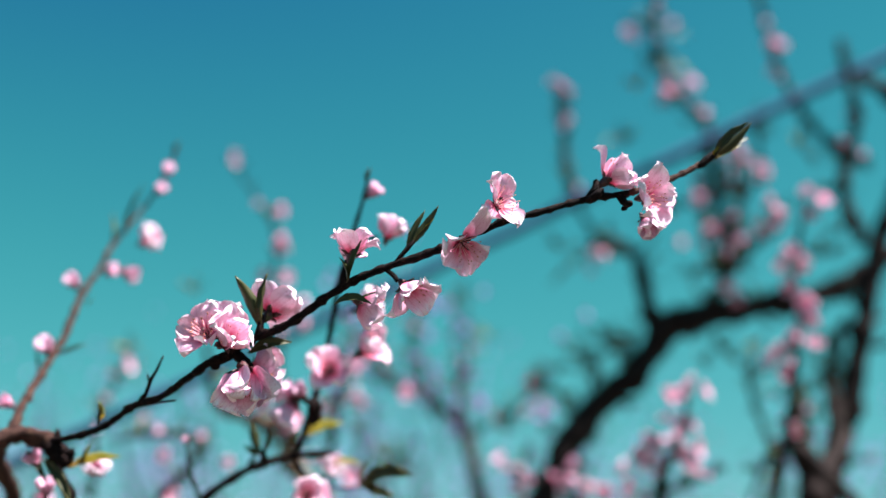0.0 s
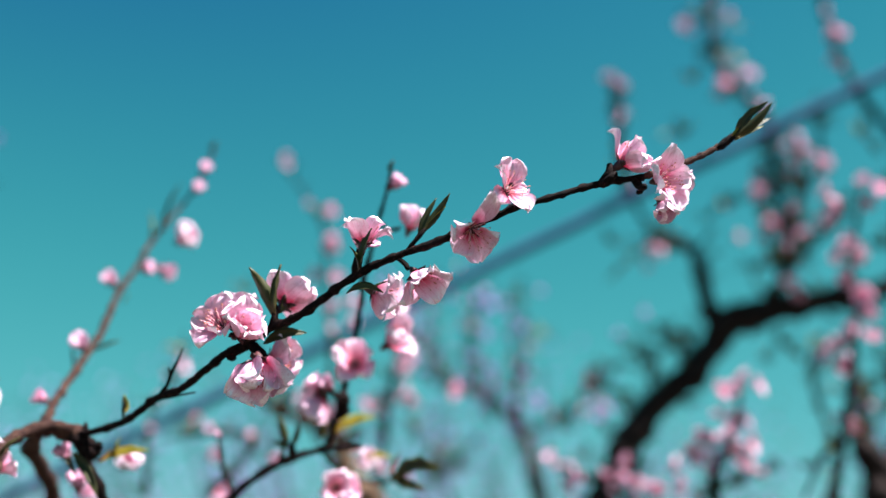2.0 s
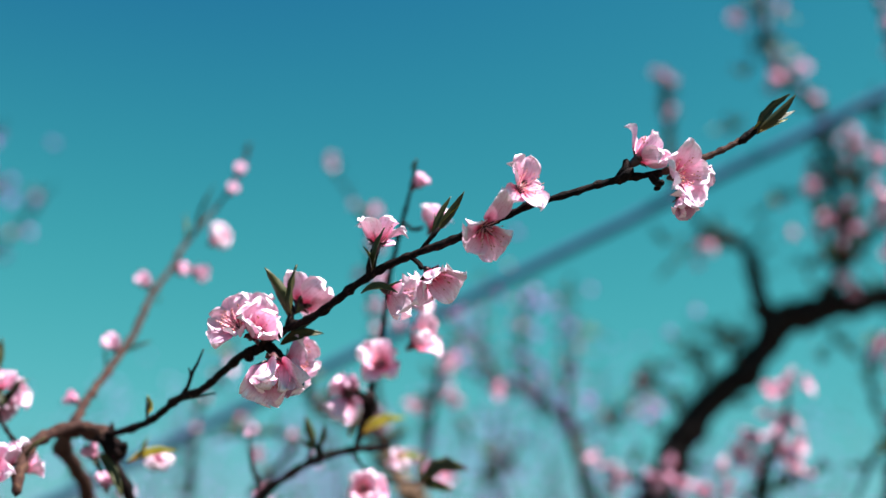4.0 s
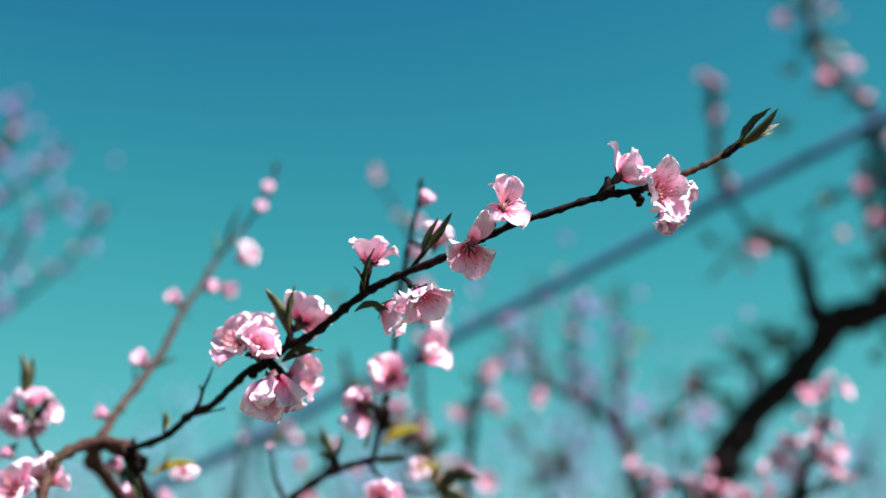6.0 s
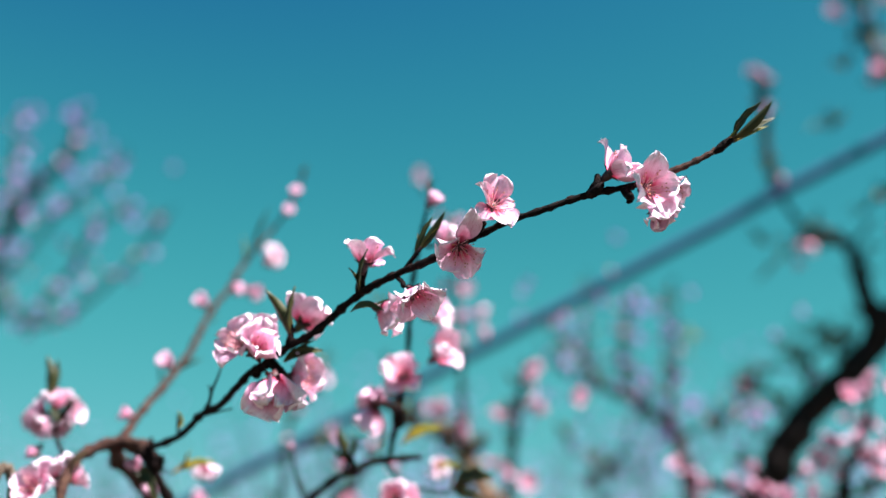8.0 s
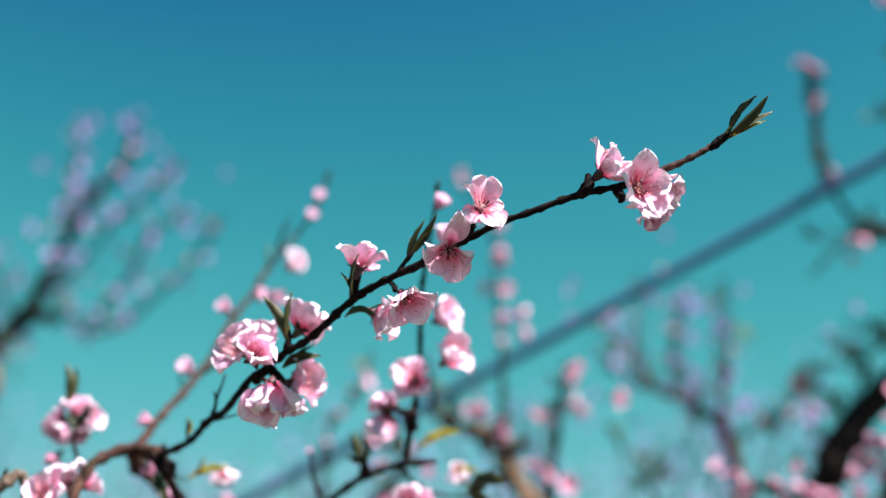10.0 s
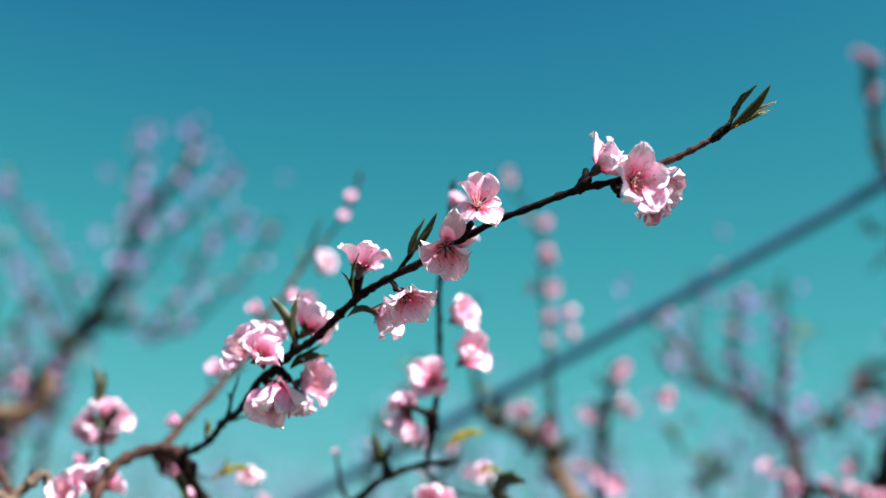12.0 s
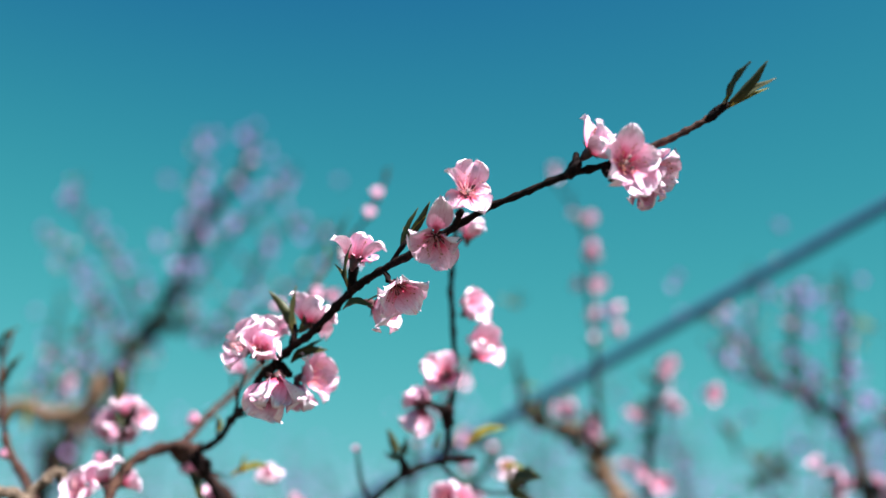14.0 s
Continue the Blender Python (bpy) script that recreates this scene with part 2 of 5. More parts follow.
def petal_grid(bm, rnd, length, width, cup, curl, ruffle, nu, nv, m=Matrix(), slot=0):
    """A cupped, softly ruffled, broad round petal on a short claw; the base at the origin, along +x, its inner face up."""
    ph, ph2, notch, lean = rnd.uniform(0, 6.3), rnd.uniform(0, 6.3), rnd.uniform(0.0, 0.09), rnd.uniform(-0.10, 0.10)
    rows = []
    for i in range(nu + 1):
        u = i / nu
        w = width * max(0.17, math.sqrt(max(0.0, 1 - abs((u - 0.58) / 0.44) ** 2.1))) * (1 - max(0.0, (u - 0.9) * 6) ** 2) + width * 0.03
        row = []
        for j in range(nv + 1):
            v = 2 * j / nv - 1
            edge = abs(v) ** 3 * u + u ** 6
            x = length * (u - notch * (1 - abs(v)) ** 3 * u ** 8 - 0.06 * v * v * u)
            x += length * 0.020 * math.sin(6 * v + ph2) * u ** 4
            y = w * v + lean * length * u * u
            z = cup * (0.8 * length * u * u * (1 - 0.3 * u) + 0.95 * w * v * v * (0.4 + 0.6 * u)) - curl * length * u ** 5
            z += ruffle * length * edge * (math.sin(5 * v + 4 * u + ph) * 0.7 + 0.55 * math.sin(9 * v + ph2))
            z += ruffle * 0.35 * length * u * math.sin(3.4 * v + 5 * u + ph2)
            if nu > 10:      # fine crinkles
                z += length * (0.008 * u * math.sin(19 * v + 7 * u + ph) + 0.026 * edge * math.sin(17 * v + ph))
                x += length * 0.009 * u ** 5 * math.sin(23 * v + ph)
            row.append(bm.verts.new(m @ Vector((x, y, z))))
        rows.append(row)
    for a, b in zip(rows, rows[1:]):
        for j in range(nv):
            f = bm.faces.new((a[j], a[j + 1], b[j + 1], b[j]))
            f.material_index = slot


def lathe(bm, profile, seg, slot=0, m=Matrix()):
    rings = [[bm.verts.new(m @ Vector((r * math.cos(2 * math.pi * k / seg), r * math.sin(2 * math.pi * k / seg), z))) for k in range(seg)] for z, r in profile]
    for a, b in zip(rings, rings[1:]):
        for k in range(seg):
            bm.faces.new((a[k], a[(k + 1) % seg], b[(k + 1) % seg], b[k])).material_index = slot
    bm.faces.new(rings[0][::-1]).material_index = slot
    bm.faces.new(rings[-1]).material_index = slot


def calyx_shape(bm, slot=0, sepals=True):
    lathe(bm, [(-0.0015, 0.0010), (0.0, 0.0016), (0.0025, 0.0026), (0.0048, 0.0030), (0.0060, 0.0031)], 10, slot)
    for k in range(5 if sepals else 0):
        turn = Matrix.Rotation(2 * math.pi * (k + 0.5) / 5, 4, "Z")
        a = [turn @ Vector(v) for v in ((0.0028, -0.0019, 0.0052), (0.0028, 0.0019, 0.0052), (0.0052, 0.0017, 0.0066), (0.0052, -0.0017, 0.0066), (0.0078, 0, 0.0068), (0.0050, 0, 0.0058))]
        v = [bm.verts.new(q) for q in a]
        for f in ((0, 1, 5), (1, 2, 5), (2, 4, 5), (4, 3, 5), (3, 0, 5), (0, 3, 2, 1), (3, 4, 2)):
            bm.faces.new([v[i] for i in f]).material_index = slot


def stamen_shape(bm, rnd, count, spread):
    for k in range(count):
        a, t = rnd.uniform(0, 6.3), spread * math.sqrt(rnd.uniform(0.02, 1))
        way = Vector((math.cos(a) * math.sin(t), math.sin(a) * math.sin(t), math.cos(t)))
        n = rnd.uniform(0.0085, 0.0135)
        foot = Vector((way.x * 0.004, way.y * 0.004, 0.0055))
        top = foot + way * n + Vector((0, 0, 0.001))
        s, u = way.orthogonal().normalized(), None
        u = way.cross(s)
        lo = [bm.verts.new(foot + (s * math.cos(b) + u * math.sin(b)) * 0.00030) for b in (0, 2.1, 4.2)]
        hi = [bm.verts.new(top + (s * math.cos(b) + u * math.sin(b)) * 0.00020) for b in (0, 2.1, 4.2)]
        for i in range(3):
            bm.faces.new((lo[i], lo[(i + 1) % 3], hi[(i + 1) % 3], hi[i]))
        r = 0.00058
        v = [bm.verts.new(top + q * r) for q in (s, u, -s, -u)] + [bm.verts.new(top + way * r * 1.5), bm.verts.new(top - way * r * 1.2)]
        for i in range(4):
            bm.faces.new((v[i], v[(i + 1) % 4], v[4])).material_index = 1
            bm.faces.new((v[(i + 1) % 4], v[i], v[5])).material_index = 1


def variants(n, make):
    return [make(random.Random(100 + i)) for i in range(n)]


def one_petal(rnd):
    bm = bmesh.new()
    petal_grid(bm, rnd, rnd.uniform(0.0170, 0.0195), rnd.uniform(0.0082, 0.0098), rnd.uniform(0.3, 0.6), rnd.uniform(0.05, 0.28), rnd.uniform(0.10, 0.16), 20, 20)
    return mesh_of("petal", bm, PETAL)


def one_stamens(rnd):
    bm = bmesh.new()
    stamen_shape(bm, rnd, 24, 0.75)
    return mesh_of("stamen", bm, FILAMENT, ANTHER)


def one_calyx(rnd):
    bm = bmesh.new()
    calyx_shape(bm)
    return mesh_of("flower", bm, CALYX)


def one_far_flower(rnd, mat=None):
    """A whole open blossom in one mesh, for those far behind."""
    bm = bmesh.new()
    calyx_shape(bm, 1, False)
    tilt = rnd.uniform(0.35, 0.95)
    for k in range(5):
        m = Matrix.Rotation(2 * math.pi * k / 5 + rnd.uniform(-0.15, 0.15), 4, "Z") @ Matrix.Translation((0.002, 0, 0.005)) @ Matrix.Rotation(-tilt - rnd.uniform(-0.2, 0.2), 4, "Y")
        petal_grid(bm, rnd, 0.016, 0.0071, 0.5, 0.1, 0.10, 6, 5, m)
    lathe(bm, [(0.005, 0.003), (0.010, 0.0035), (0.014, 0.0012)], 6, 2)
    return mesh_of("blossom", bm, mat or FAR_PETAL, CALYX, FILAMENT)


def one_bud(rnd):
    """A swelling bud: overlapping petals folded over each other above a dark calyx."""
    bm = bmesh.new()
    calyx_shape(bm, 1)
    for k in range(5):
        m = Matrix.Rotation(2 * math.pi * k / 5 + rnd.uniform(-0.1, 0.1), 4, "Z") @ Matrix.Translation((0.0024, 0, 0.004)) @ Matrix.Rotation(-1.42 - rnd.uniform(-0.05, 0.1), 4, "Y")
        petal_grid(bm, rnd, 0.0125, 0.0056, 0.95, -0.25, 0.03, 7, 6, m)
    lathe(bm, [(0.004, 0.0028), (0.008, 0.0042), (0.012, 0.0036), (0.0155, 0.001)], 8, 0)
    return mesh_of("bud", bm, BUD_PETAL, CALYX)


def one_leaf(rnd):
    """A folded, slightly twisted lance-shaped leaf one metre long, along +x, its upper face up."""
    bm = bmesh.new()
    fold, bow, sway = rnd.uniform(0.5, 0.95), rnd.uniform(-0.10, 0.18), rnd.uniform(-0.07, 0.07)
    rows, nu = [], 12
    for i in range(nu + 1):
        u = i / nu
        w = 0.105 * (math.sin(math.pi * u ** 0.8) ** 0.85 if 0 < u < 1 else 0) + 0.006
        row = []
        for j in (-1, -0.5, 0, 0.5, 1):
            tooth = 1 + 0.05 * math.sin(40 * u + j)
            row.append(bm.verts.new((u, w * j * tooth + sway * math.sin(math.pi * u), fold * w * abs(j) + bow * math.sin(math.pi * u * 0.9) + 0.012 * math.sin(17 * u + 3 * j))))
        rows.append(row)
    for a, b in zip(rows, rows[1:]):
        for j in range(4):
            bm.faces.new((a[j], a[j + 1], b[j + 1], b[j]))
    for v in bm.verts:
        v.co *= 0.03
    ex = bmesh.ops.extrude_face_region(bm, geom=list(bm.faces))
    for v in ex["geom"]:
        if isinstance(v, bmesh.types.BMVert):
            v.co.z -= 0.0003
    return bm


PETALS = variants(9, one_petal)
STAMENS = variants(3, one_stamens)
CALYXES = variants(1, one_calyx)
BLOSSOMS = variants(7, one_far_flower)
HAZE_BLOSSOMS = variants(7, lambda r: one_far_flower(r, HAZE_PETAL))
PALE_TREES = []
BUDS = variants(4, one_bud)
LEAVES = variants(6, lambda r: mesh_of("leaf", one_leaf(r), LEAF))
YOUNG_LEAVES = variants(4, lambda r: mesh_of("leaf", one_leaf(r), YOUNG_LEAF))
DICE = random.Random(7)


def flower(tree, place, way, size=1.0, opened=0.65, spin=None, label=""):
    """An open blossom: calyx, five petals, stamens. opened: 0 a closed cup, 1 flat."""
    ob = hang("flower", CALYXES[0], tree, facing(place, way, DICE.uniform(0, 72) if spin is None else spin, size), label)
    for k in range(5):
        tilt = radians(82 - 74 * opened) + DICE.uniform(-0.34, 0.26)
        m = Matrix.Rotation(2 * math.pi * k / 5 + DICE.uniform(-0.14, 0.14), 4, "Z") @ Matrix.Translation((0.0026, 0, 0.0052 + 0.0004 * (k % 2)))
        m = m @ Matrix.Rotation(-tilt, 4, "Y") @ Matrix.Rotation(DICE.uniform(-0.42, 0.42), 4, "X")
        s = DICE.uniform(0.9, 1.1)
        hang("petal", DICE.choice(PETALS), ob, m @ Matrix.Diagonal((s, s * DICE.uniform(0.9, 1.12), s, 1)))
    wide = min(1.0, 0.22 + 1.15 * opened)
    hang("stamen", DICE.choice(STAMENS), ob, Matrix.Rotation(DICE.uniform(0, 6), 4, "Z") @ Matrix.Diagonal((wide, wide, 1, 1)))
    return ob


def aimed(place, way, spin=0.0, size=1.0):
    """The pose of a blossom that opens along way; at spin 0 its first petal points upwards."""
    z = Vector(way).normalized()
    x = Vector((0, 0, 1)) - z * z.z
    x = x.normalized() if x.length > 0.1 else (Vector((0, -1, 0)) - z * -z.y).normalized()
    m = Matrix((x, z.cross(x), z)).transposed().to_4x4()
    return Matrix.Translation(place) @ m @ Matrix.Rotation(radians(spin), 4, "Z") @ Matrix.Diagonal((size, size, size, 1))


def bloom(tree, place, way, size, opened, spin, petals=((1, 1),) * 5):
    """An open blossom of the near twig, its petals set out from the topmost one; petals: their lengths and widths."""
    rnd = random.Random(round(sum(place) * 1e4))
    ob = hang("flower", CALYXES[0], tree, aimed(place, way, spin, size))
    for k in range(5):
        m = Matrix.Rotation(2 * math.pi * k / 5 + rnd.uniform(-0.12, 0.12), 4, "Z") @ Matrix.Translation((0.0026, 0, 0.0052 + 0.0005 * (k % 2)))
        m = m @ Matrix.Rotation(-radians(82 - 74 * opened) - rnd.uniform(-0.32, 0.34), 4, "Y") @ Matrix.Rotation(rnd.uniform(-0.28, 0.28), 4, "X")
        s = rnd.uniform(0.9, 1.08)
        hang("petal", rnd.choice(PETALS), ob, m @ Matrix.Diagonal((s * petals[k][0], s * petals[k][1] * rnd.uniform(0.92, 1.08), s, 1)))
    wide = min(1.0, 0.22 + 1.15 * opened)
    hang("stamen", rnd.choice(STAMENS), ob, Matrix.Rotation(rnd.uniform(0, 6), 4, "Z") @ Matrix.Diagonal((wide, wide, 1, 1)))
    return ob


def blossom(tree, place, way=None, size=1.0):
    way = way or (DICE.uniform(-1, 1), DICE.uniform(-1, 0.4), DICE.uniform(-0.5, 1))
    return hang("flower", DICE.choice(HAZE_BLOSSOMS if tree in PALE_TREES else BLOSSOMS), tree, facing(place, way, DICE.uniform(0, 72), size * DICE.uniform(0.88, 1.12)))


def bud(tree, place, way, size=1.0):
    return hang("bud", DICE.choice(BUDS), tree, facing(place, way, DICE.uniform(0, 72), size))


def leaf(tree, place, tip, width=1.0, young=False, roll=None):
    """A leaf from its foot to its tip."""
    a, b = Vector(place), Vector(tip)
    x = (b - a).normalized()
    n = (b - a).length / 0.03
    up = Vector((0, 0, 1)) - x * x.z
    up = up.normalized() if up.length > 0.05 else Vector((0, -1, 0))
    y = up.cross(x)
    m = Matrix((x, y, up)).transposed().to_4x4()
    m = Matrix.Translation(a) @ m @ Matrix.Rotation(radians(DICE.uniform(-70, 70) if roll is None else roll), 4, "X") @ Matrix.Diagonal((n, n * width, n * width, 1))
    return hang("leaf", DICE.choice(YOUNG_LEAVES if young else LEAVES), tree, m, "yellow-green young leaf" if young else "")


def tree_base(x, y, label, pale=False):
    ob = new("peach_tree")
    ob.location = (x, y, 0)
    ob.matrix_basis = Matrix.Translation((x, y, 0))
    if pale:
        PALE_TREES.append(ob)
    return tagged(ob, label, "tree", "peach trees of the orchard")


def tuft(tree, place, n, size, young=0.2):
    """A few small leaves that open from one point."""
    for k in range(n):
        w = Vector((DICE.uniform(-1, 1), DICE.uniform(-1, 1), DICE.uniform(-0.2, 1.2))).normalized()
        leaf(tree, place, Vector(place) + w * size * DICE.uniform(0.6, 1.1), DICE.uniform(0.8, 1.3), DICE.random() < young)


def shoot(tree, pts, r0, r1, flowers=0, buds=0, tufts=0, mat=None, size=1.0):
    """A flowering shoot behind: a stem with blossoms, buds and small leaves set round it."""
    COUNT[0] += 1
    bm = bmesh.new()
    tube(bm, pts, r0, r1, 7, 0.012, 0.2, 0.03, COUNT[0])
    path = spline(pts, 0.01)
    for v, s in path[2::2]:      # short spurs on all sides
        if DICE.random() < 0.6:
            w = Vector((DICE.uniform(-1, 1), DICE.uniform(-1, 1), DICE.uniform(0, 1.2))).normalized()
            n, r = DICE.uniform(0.008, 0.026), (r0 + (r1 - r0) * s) * 0.8
            tube(bm, [v, v + w * (r + n * 0.5) + Vector((0, 0, n * 0.1)), v + w * (r + n) + Vector((0, 0, n * 0.35))], 0.0024, 0.0012, 5, 0.02, 0.2, 0.0, COUNT[0])
    part("twig", bm, mat or BARK_TWIG, tree)
    for kind, n in (("flower", flowers), ("bud", buds), ("leaf", tufts)):
        for k in range(n):
            v, s = path[int((k + DICE.uniform(0.1, 0.9)) / n * (len(path) - 1))]
            w = Vector((DICE.uniform(-1, 1), DICE.uniform(-1, 1), DICE.uniform(-0.3, 1))).normalized()
            q = v + w * ((r0 + (r1 - r0) * s) * 0.8 + (DICE.uniform(0, 0.05) if size != 1.0 else 0.0))
            if kind == "flower":
                blossom(tree, q, w, size)
            elif kind == "bud":
                bud(tree, q, w, size * DICE.uniform(0.7, 1.0))
            else:
                tuft(tree, q, 3, 0.03 * size)


def spurs(tree, pts, r0, r1, count, reach):
    """Short crooked fruiting spurs, each a twig of its own, along a limb."""
    path = spline(pts, 0.01)
    for k in range(count):
        v, s = path[int((k + DICE.uniform(0.1, 0.9)) / count * (len(path) - 1))]
        w = Vector((DICE.uniform(-1, 1), DICE.uniform(-0.5, 0.3), DICE.uniform(-0.7, 1))).normalized()
        r, n = r0 + (r1 - r0) * s, reach * DICE.uniform(0.5, 1.2)
        bend = Vector((DICE.uniform(-0.4, 0.4), 0, DICE.uniform(0.1, 0.6))) * n
        twig(tree, [v, v + w * (r + n * 0.45), v + w * (r + n * 0.8) + bend], 0.0055, 0.002, BARK_LIMB, knots=0.012, seg=6, step=0.008, wobble=0.3)
        if DICE.random() < 0.5:
            tuft(tree, v + w * (r + n * 0.8) + bend, 3, 0.035, 0.0)


def far_tree(x, y, top, spread, seed):
    """A small orchard tree some metres off: trunk, limbs and a loose crown of blossoms and young leaves."""
    rnd = random.Random(seed)
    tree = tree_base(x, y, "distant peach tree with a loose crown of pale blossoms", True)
    twig(tree, [(x, y, -0.05), (x + 0.03, y, 0.4), (x + 0.02, y + 0.03, 0.8)], 0.07, 0.05, BARK_LIMB, name="trunk", knots=0.2, seg=10, step=0.05)
    bm = bmesh.new()
    for k in range(7):
        a = 2 * math.pi * (k + rnd.random() * 0.6) / 7
        out = spread * rnd.uniform(0.55, 1.0)
        pts = [Vector((x + 0.02, y + 0.03, 0.76)), Vector((x + math.cos(a) * out * 0.5, y + math.sin(a) * out * 0.5, 0.8 + 0.4 * (top - 0.8))), Vector((x + math.cos(a) * out, y + math.sin(a) * out, top * rnd.uniform(0.86, 1.0)))]
        twig(tree, pts, 0.022, 0.005, BARK_LIMB, name="limb", knots=0.1, seg=6, step=0.06)
        for v, s in spline(pts, 0.06):
            for i in range(3 if s > 0.35 else 0):
                q = v + Vector((rnd.gauss(0, 0.15), rnd.gauss(0, 0.15), rnd.gauss(0, 0.15)))
                m = facing(q, (rnd.uniform(-1, 1), rnd.uniform(-1, 1), rnd.uniform(-0.3, 1)), rnd.uniform(0, 72))
                green = rnd.random() < 0.10
                for j in range(4 if green else 5):
                    t = m @ Matrix.Rotation(2 * math.pi * j / 5, 4, "Z") @ Matrix.Rotation(-rnd.uniform(0.3, 0.9), 4, "Y")
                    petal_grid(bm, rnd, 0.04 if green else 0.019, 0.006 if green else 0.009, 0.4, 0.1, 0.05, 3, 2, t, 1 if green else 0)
    hang("crown", mesh_of("crown", bm, HAZE_PETAL, LEAF), tree, Matrix())
    return tree


# ---- ground ----
bm = bmesh.new()
N = 60
grid = []
for i in range(N + 1):
    row = []
    for j in range(N + 1):
        x, y = ((i / N * 2 - 1) ** 3) * 900, ((j / N * 2 - 1) ** 3) * 900
        near = min(1.0, math.hypot(x, y) / 6)
        row.append(bm.verts.new((x, y, 0.05 * near * noise.noise((x * 0.3, y * 0.3, 0)))))
    grid.append(row)
for i in range(N):
    for j in range(N):
        bm.faces.new((grid[i][j], grid[i + 1][j], grid[i + 1][j + 1], grid[i][j + 1]))
tagged(new("ground", mesh_of("ground", bm, SOIL)), "brown orchard soil with patches of low grass", "ground", kind="structure")

# ---- the near tree: its flowering branch, side shoots and the stub ----
near_tree = tree_base(-0.62, 1.55, "peach tree in bloom with pink blossoms on a long dark twig")
twig(near_tree, [(-0.62, 1.55, -0.05), (-0.61, 1.54, 0.5), (-0.57, 1.48, 1)], 0.05, 0.034, BARK_LIMB, name='trunk', knots=0.2, seg=14, step=0.03)
twig(near_tree, [(-0.57, 1.48, 0.97), (-0.52, 1.38, 1.35)], 0.026, 0.014, BARK_LIMB, name='limb', knots=0.05, seg=10)
twig(near_tree, [(-0.52, 1.38, 1.33), (-0.391, 1.16, 1.59), (-0.386, 1.115, 1.615), (-0.371, 1.06, 1.625), (-0.337, 1, 1.631)], 0.0075, 0.0058, BARK_RED, name='limb', knots=0.12, seg=10, step=0.012, wobble=0.06)
twig(near_tree, [(-0.57, 1.47, 0.95), (-0.5, 1.15, 1.3), (-0.385, 0.92, 1.547)], 0.022, 0.012, BARK_LIMB, name='limb', knots=0.04, seg=10)
twig(near_tree, [(-0.385, 0.92, 1.547), (-0.3667, 0.9166, 1.5695), (-0.3676, 0.9142, 1.5842), (-0.3702, 0.9103, 1.5947), (-0.3728, 0.9066, 1.6016)], 0.0062, 0.0040, BARK_WEATHERED, name='stub', knots=0.022, seg=14, step=0.0015, wobble=0.3, label='broken weathered grey-brown stub', end='blunt')
twig(near_tree, [(-0.3906, 0.8853, 1.5636), (-0.3862, 0.8889, 1.5781), (-0.3797, 0.8948, 1.5895), (-0.3728, 0.9011, 1.5982), (-0.3705, 0.9032, 1.6016)], 0.0042, 0.0034, BARK_WEATHERED, name='splinter', knots=0.022, seg=14, step=0.0015, wobble=0.3, end='blunt')
twig(near_tree, [(-0.4226, 0.8576, 1.5876), (-0.4088, 0.8750, 1.5813), (-0.3974, 0.8882, 1.5799), (-0.3894, 0.8981, 1.5700)], 0.0045, 0.0050, BARK_WEATHERED, name='splinter', knots=0.022, seg=14, step=0.0015, wobble=0.3)
twig(near_tree, [(-0.3886, 0.9005, 1.5847), (-0.3860, 0.9021, 1.5949), (-0.3838, 0.9034, 1.6032)], 0.003, 0.0012, BARK_TWIG, name='splinter', knots=0.015, seg=10, step=0.002, wobble=0.25)
twig(near_tree, [(-0.334, 0.925, 1.575), (-0.338, 0.935, 1.594), (-0.342, 0.955, 1.614), (-0.334, 0.972, 1.625), (-0.32, 0.982, 1.63), (-0.297, 0.988, 1.627)], 0.0036, 0.0046, BARK_RED)
twig(near_tree, [(-0.342, 1.01, 1.633), (-0.326, 1, 1.632), (-0.308, 0.99, 1.624), (-0.297, 0.985, 1.623)], 0.0055, 0.005, BARK_RED)
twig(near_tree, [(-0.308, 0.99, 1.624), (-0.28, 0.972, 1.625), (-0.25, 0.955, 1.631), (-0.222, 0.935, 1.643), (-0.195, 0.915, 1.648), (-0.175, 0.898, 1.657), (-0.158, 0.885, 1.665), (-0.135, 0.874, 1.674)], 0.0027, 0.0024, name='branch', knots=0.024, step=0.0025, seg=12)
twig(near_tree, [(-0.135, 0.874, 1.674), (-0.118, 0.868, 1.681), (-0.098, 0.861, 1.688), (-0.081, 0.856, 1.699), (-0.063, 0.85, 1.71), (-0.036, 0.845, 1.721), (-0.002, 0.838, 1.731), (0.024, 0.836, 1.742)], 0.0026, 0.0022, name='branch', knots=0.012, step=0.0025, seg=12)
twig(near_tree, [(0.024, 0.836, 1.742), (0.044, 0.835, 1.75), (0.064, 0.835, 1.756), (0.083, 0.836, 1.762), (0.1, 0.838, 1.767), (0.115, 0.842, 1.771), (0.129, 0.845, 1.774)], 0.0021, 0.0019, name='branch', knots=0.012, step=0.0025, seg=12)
twig(near_tree, [(0.181, 0.864, 1.801), (0.187, 0.866, 1.806), (0.193, 0.867, 1.811)], 0.0019, 0.002, knots=0.003, wobble=0.3)
twig(near_tree, [(0.129, 0.845, 1.774), (0.143, 0.85, 1.78), (0.159, 0.855, 1.788), (0.173, 0.861, 1.796), (0.183, 0.865, 1.803), (0.192, 0.866, 1.809)], 0.0018, 0.0016, BARK_RED, name='branch', knots=0.007, step=0.002, seg=10)
twig(near_tree, [(-0.22, 0.934, 1.643), (-0.211, 0.925, 1.651), (-0.207, 0.92, 1.659), (-0.202, 0.917, 1.667), (-0.198, 0.915, 1.676)], 0.0017, 0.0007)
twig(near_tree, [(-0.208, 0.921, 1.657), (-0.209, 0.918, 1.663)], 0.0012, 0.0006)
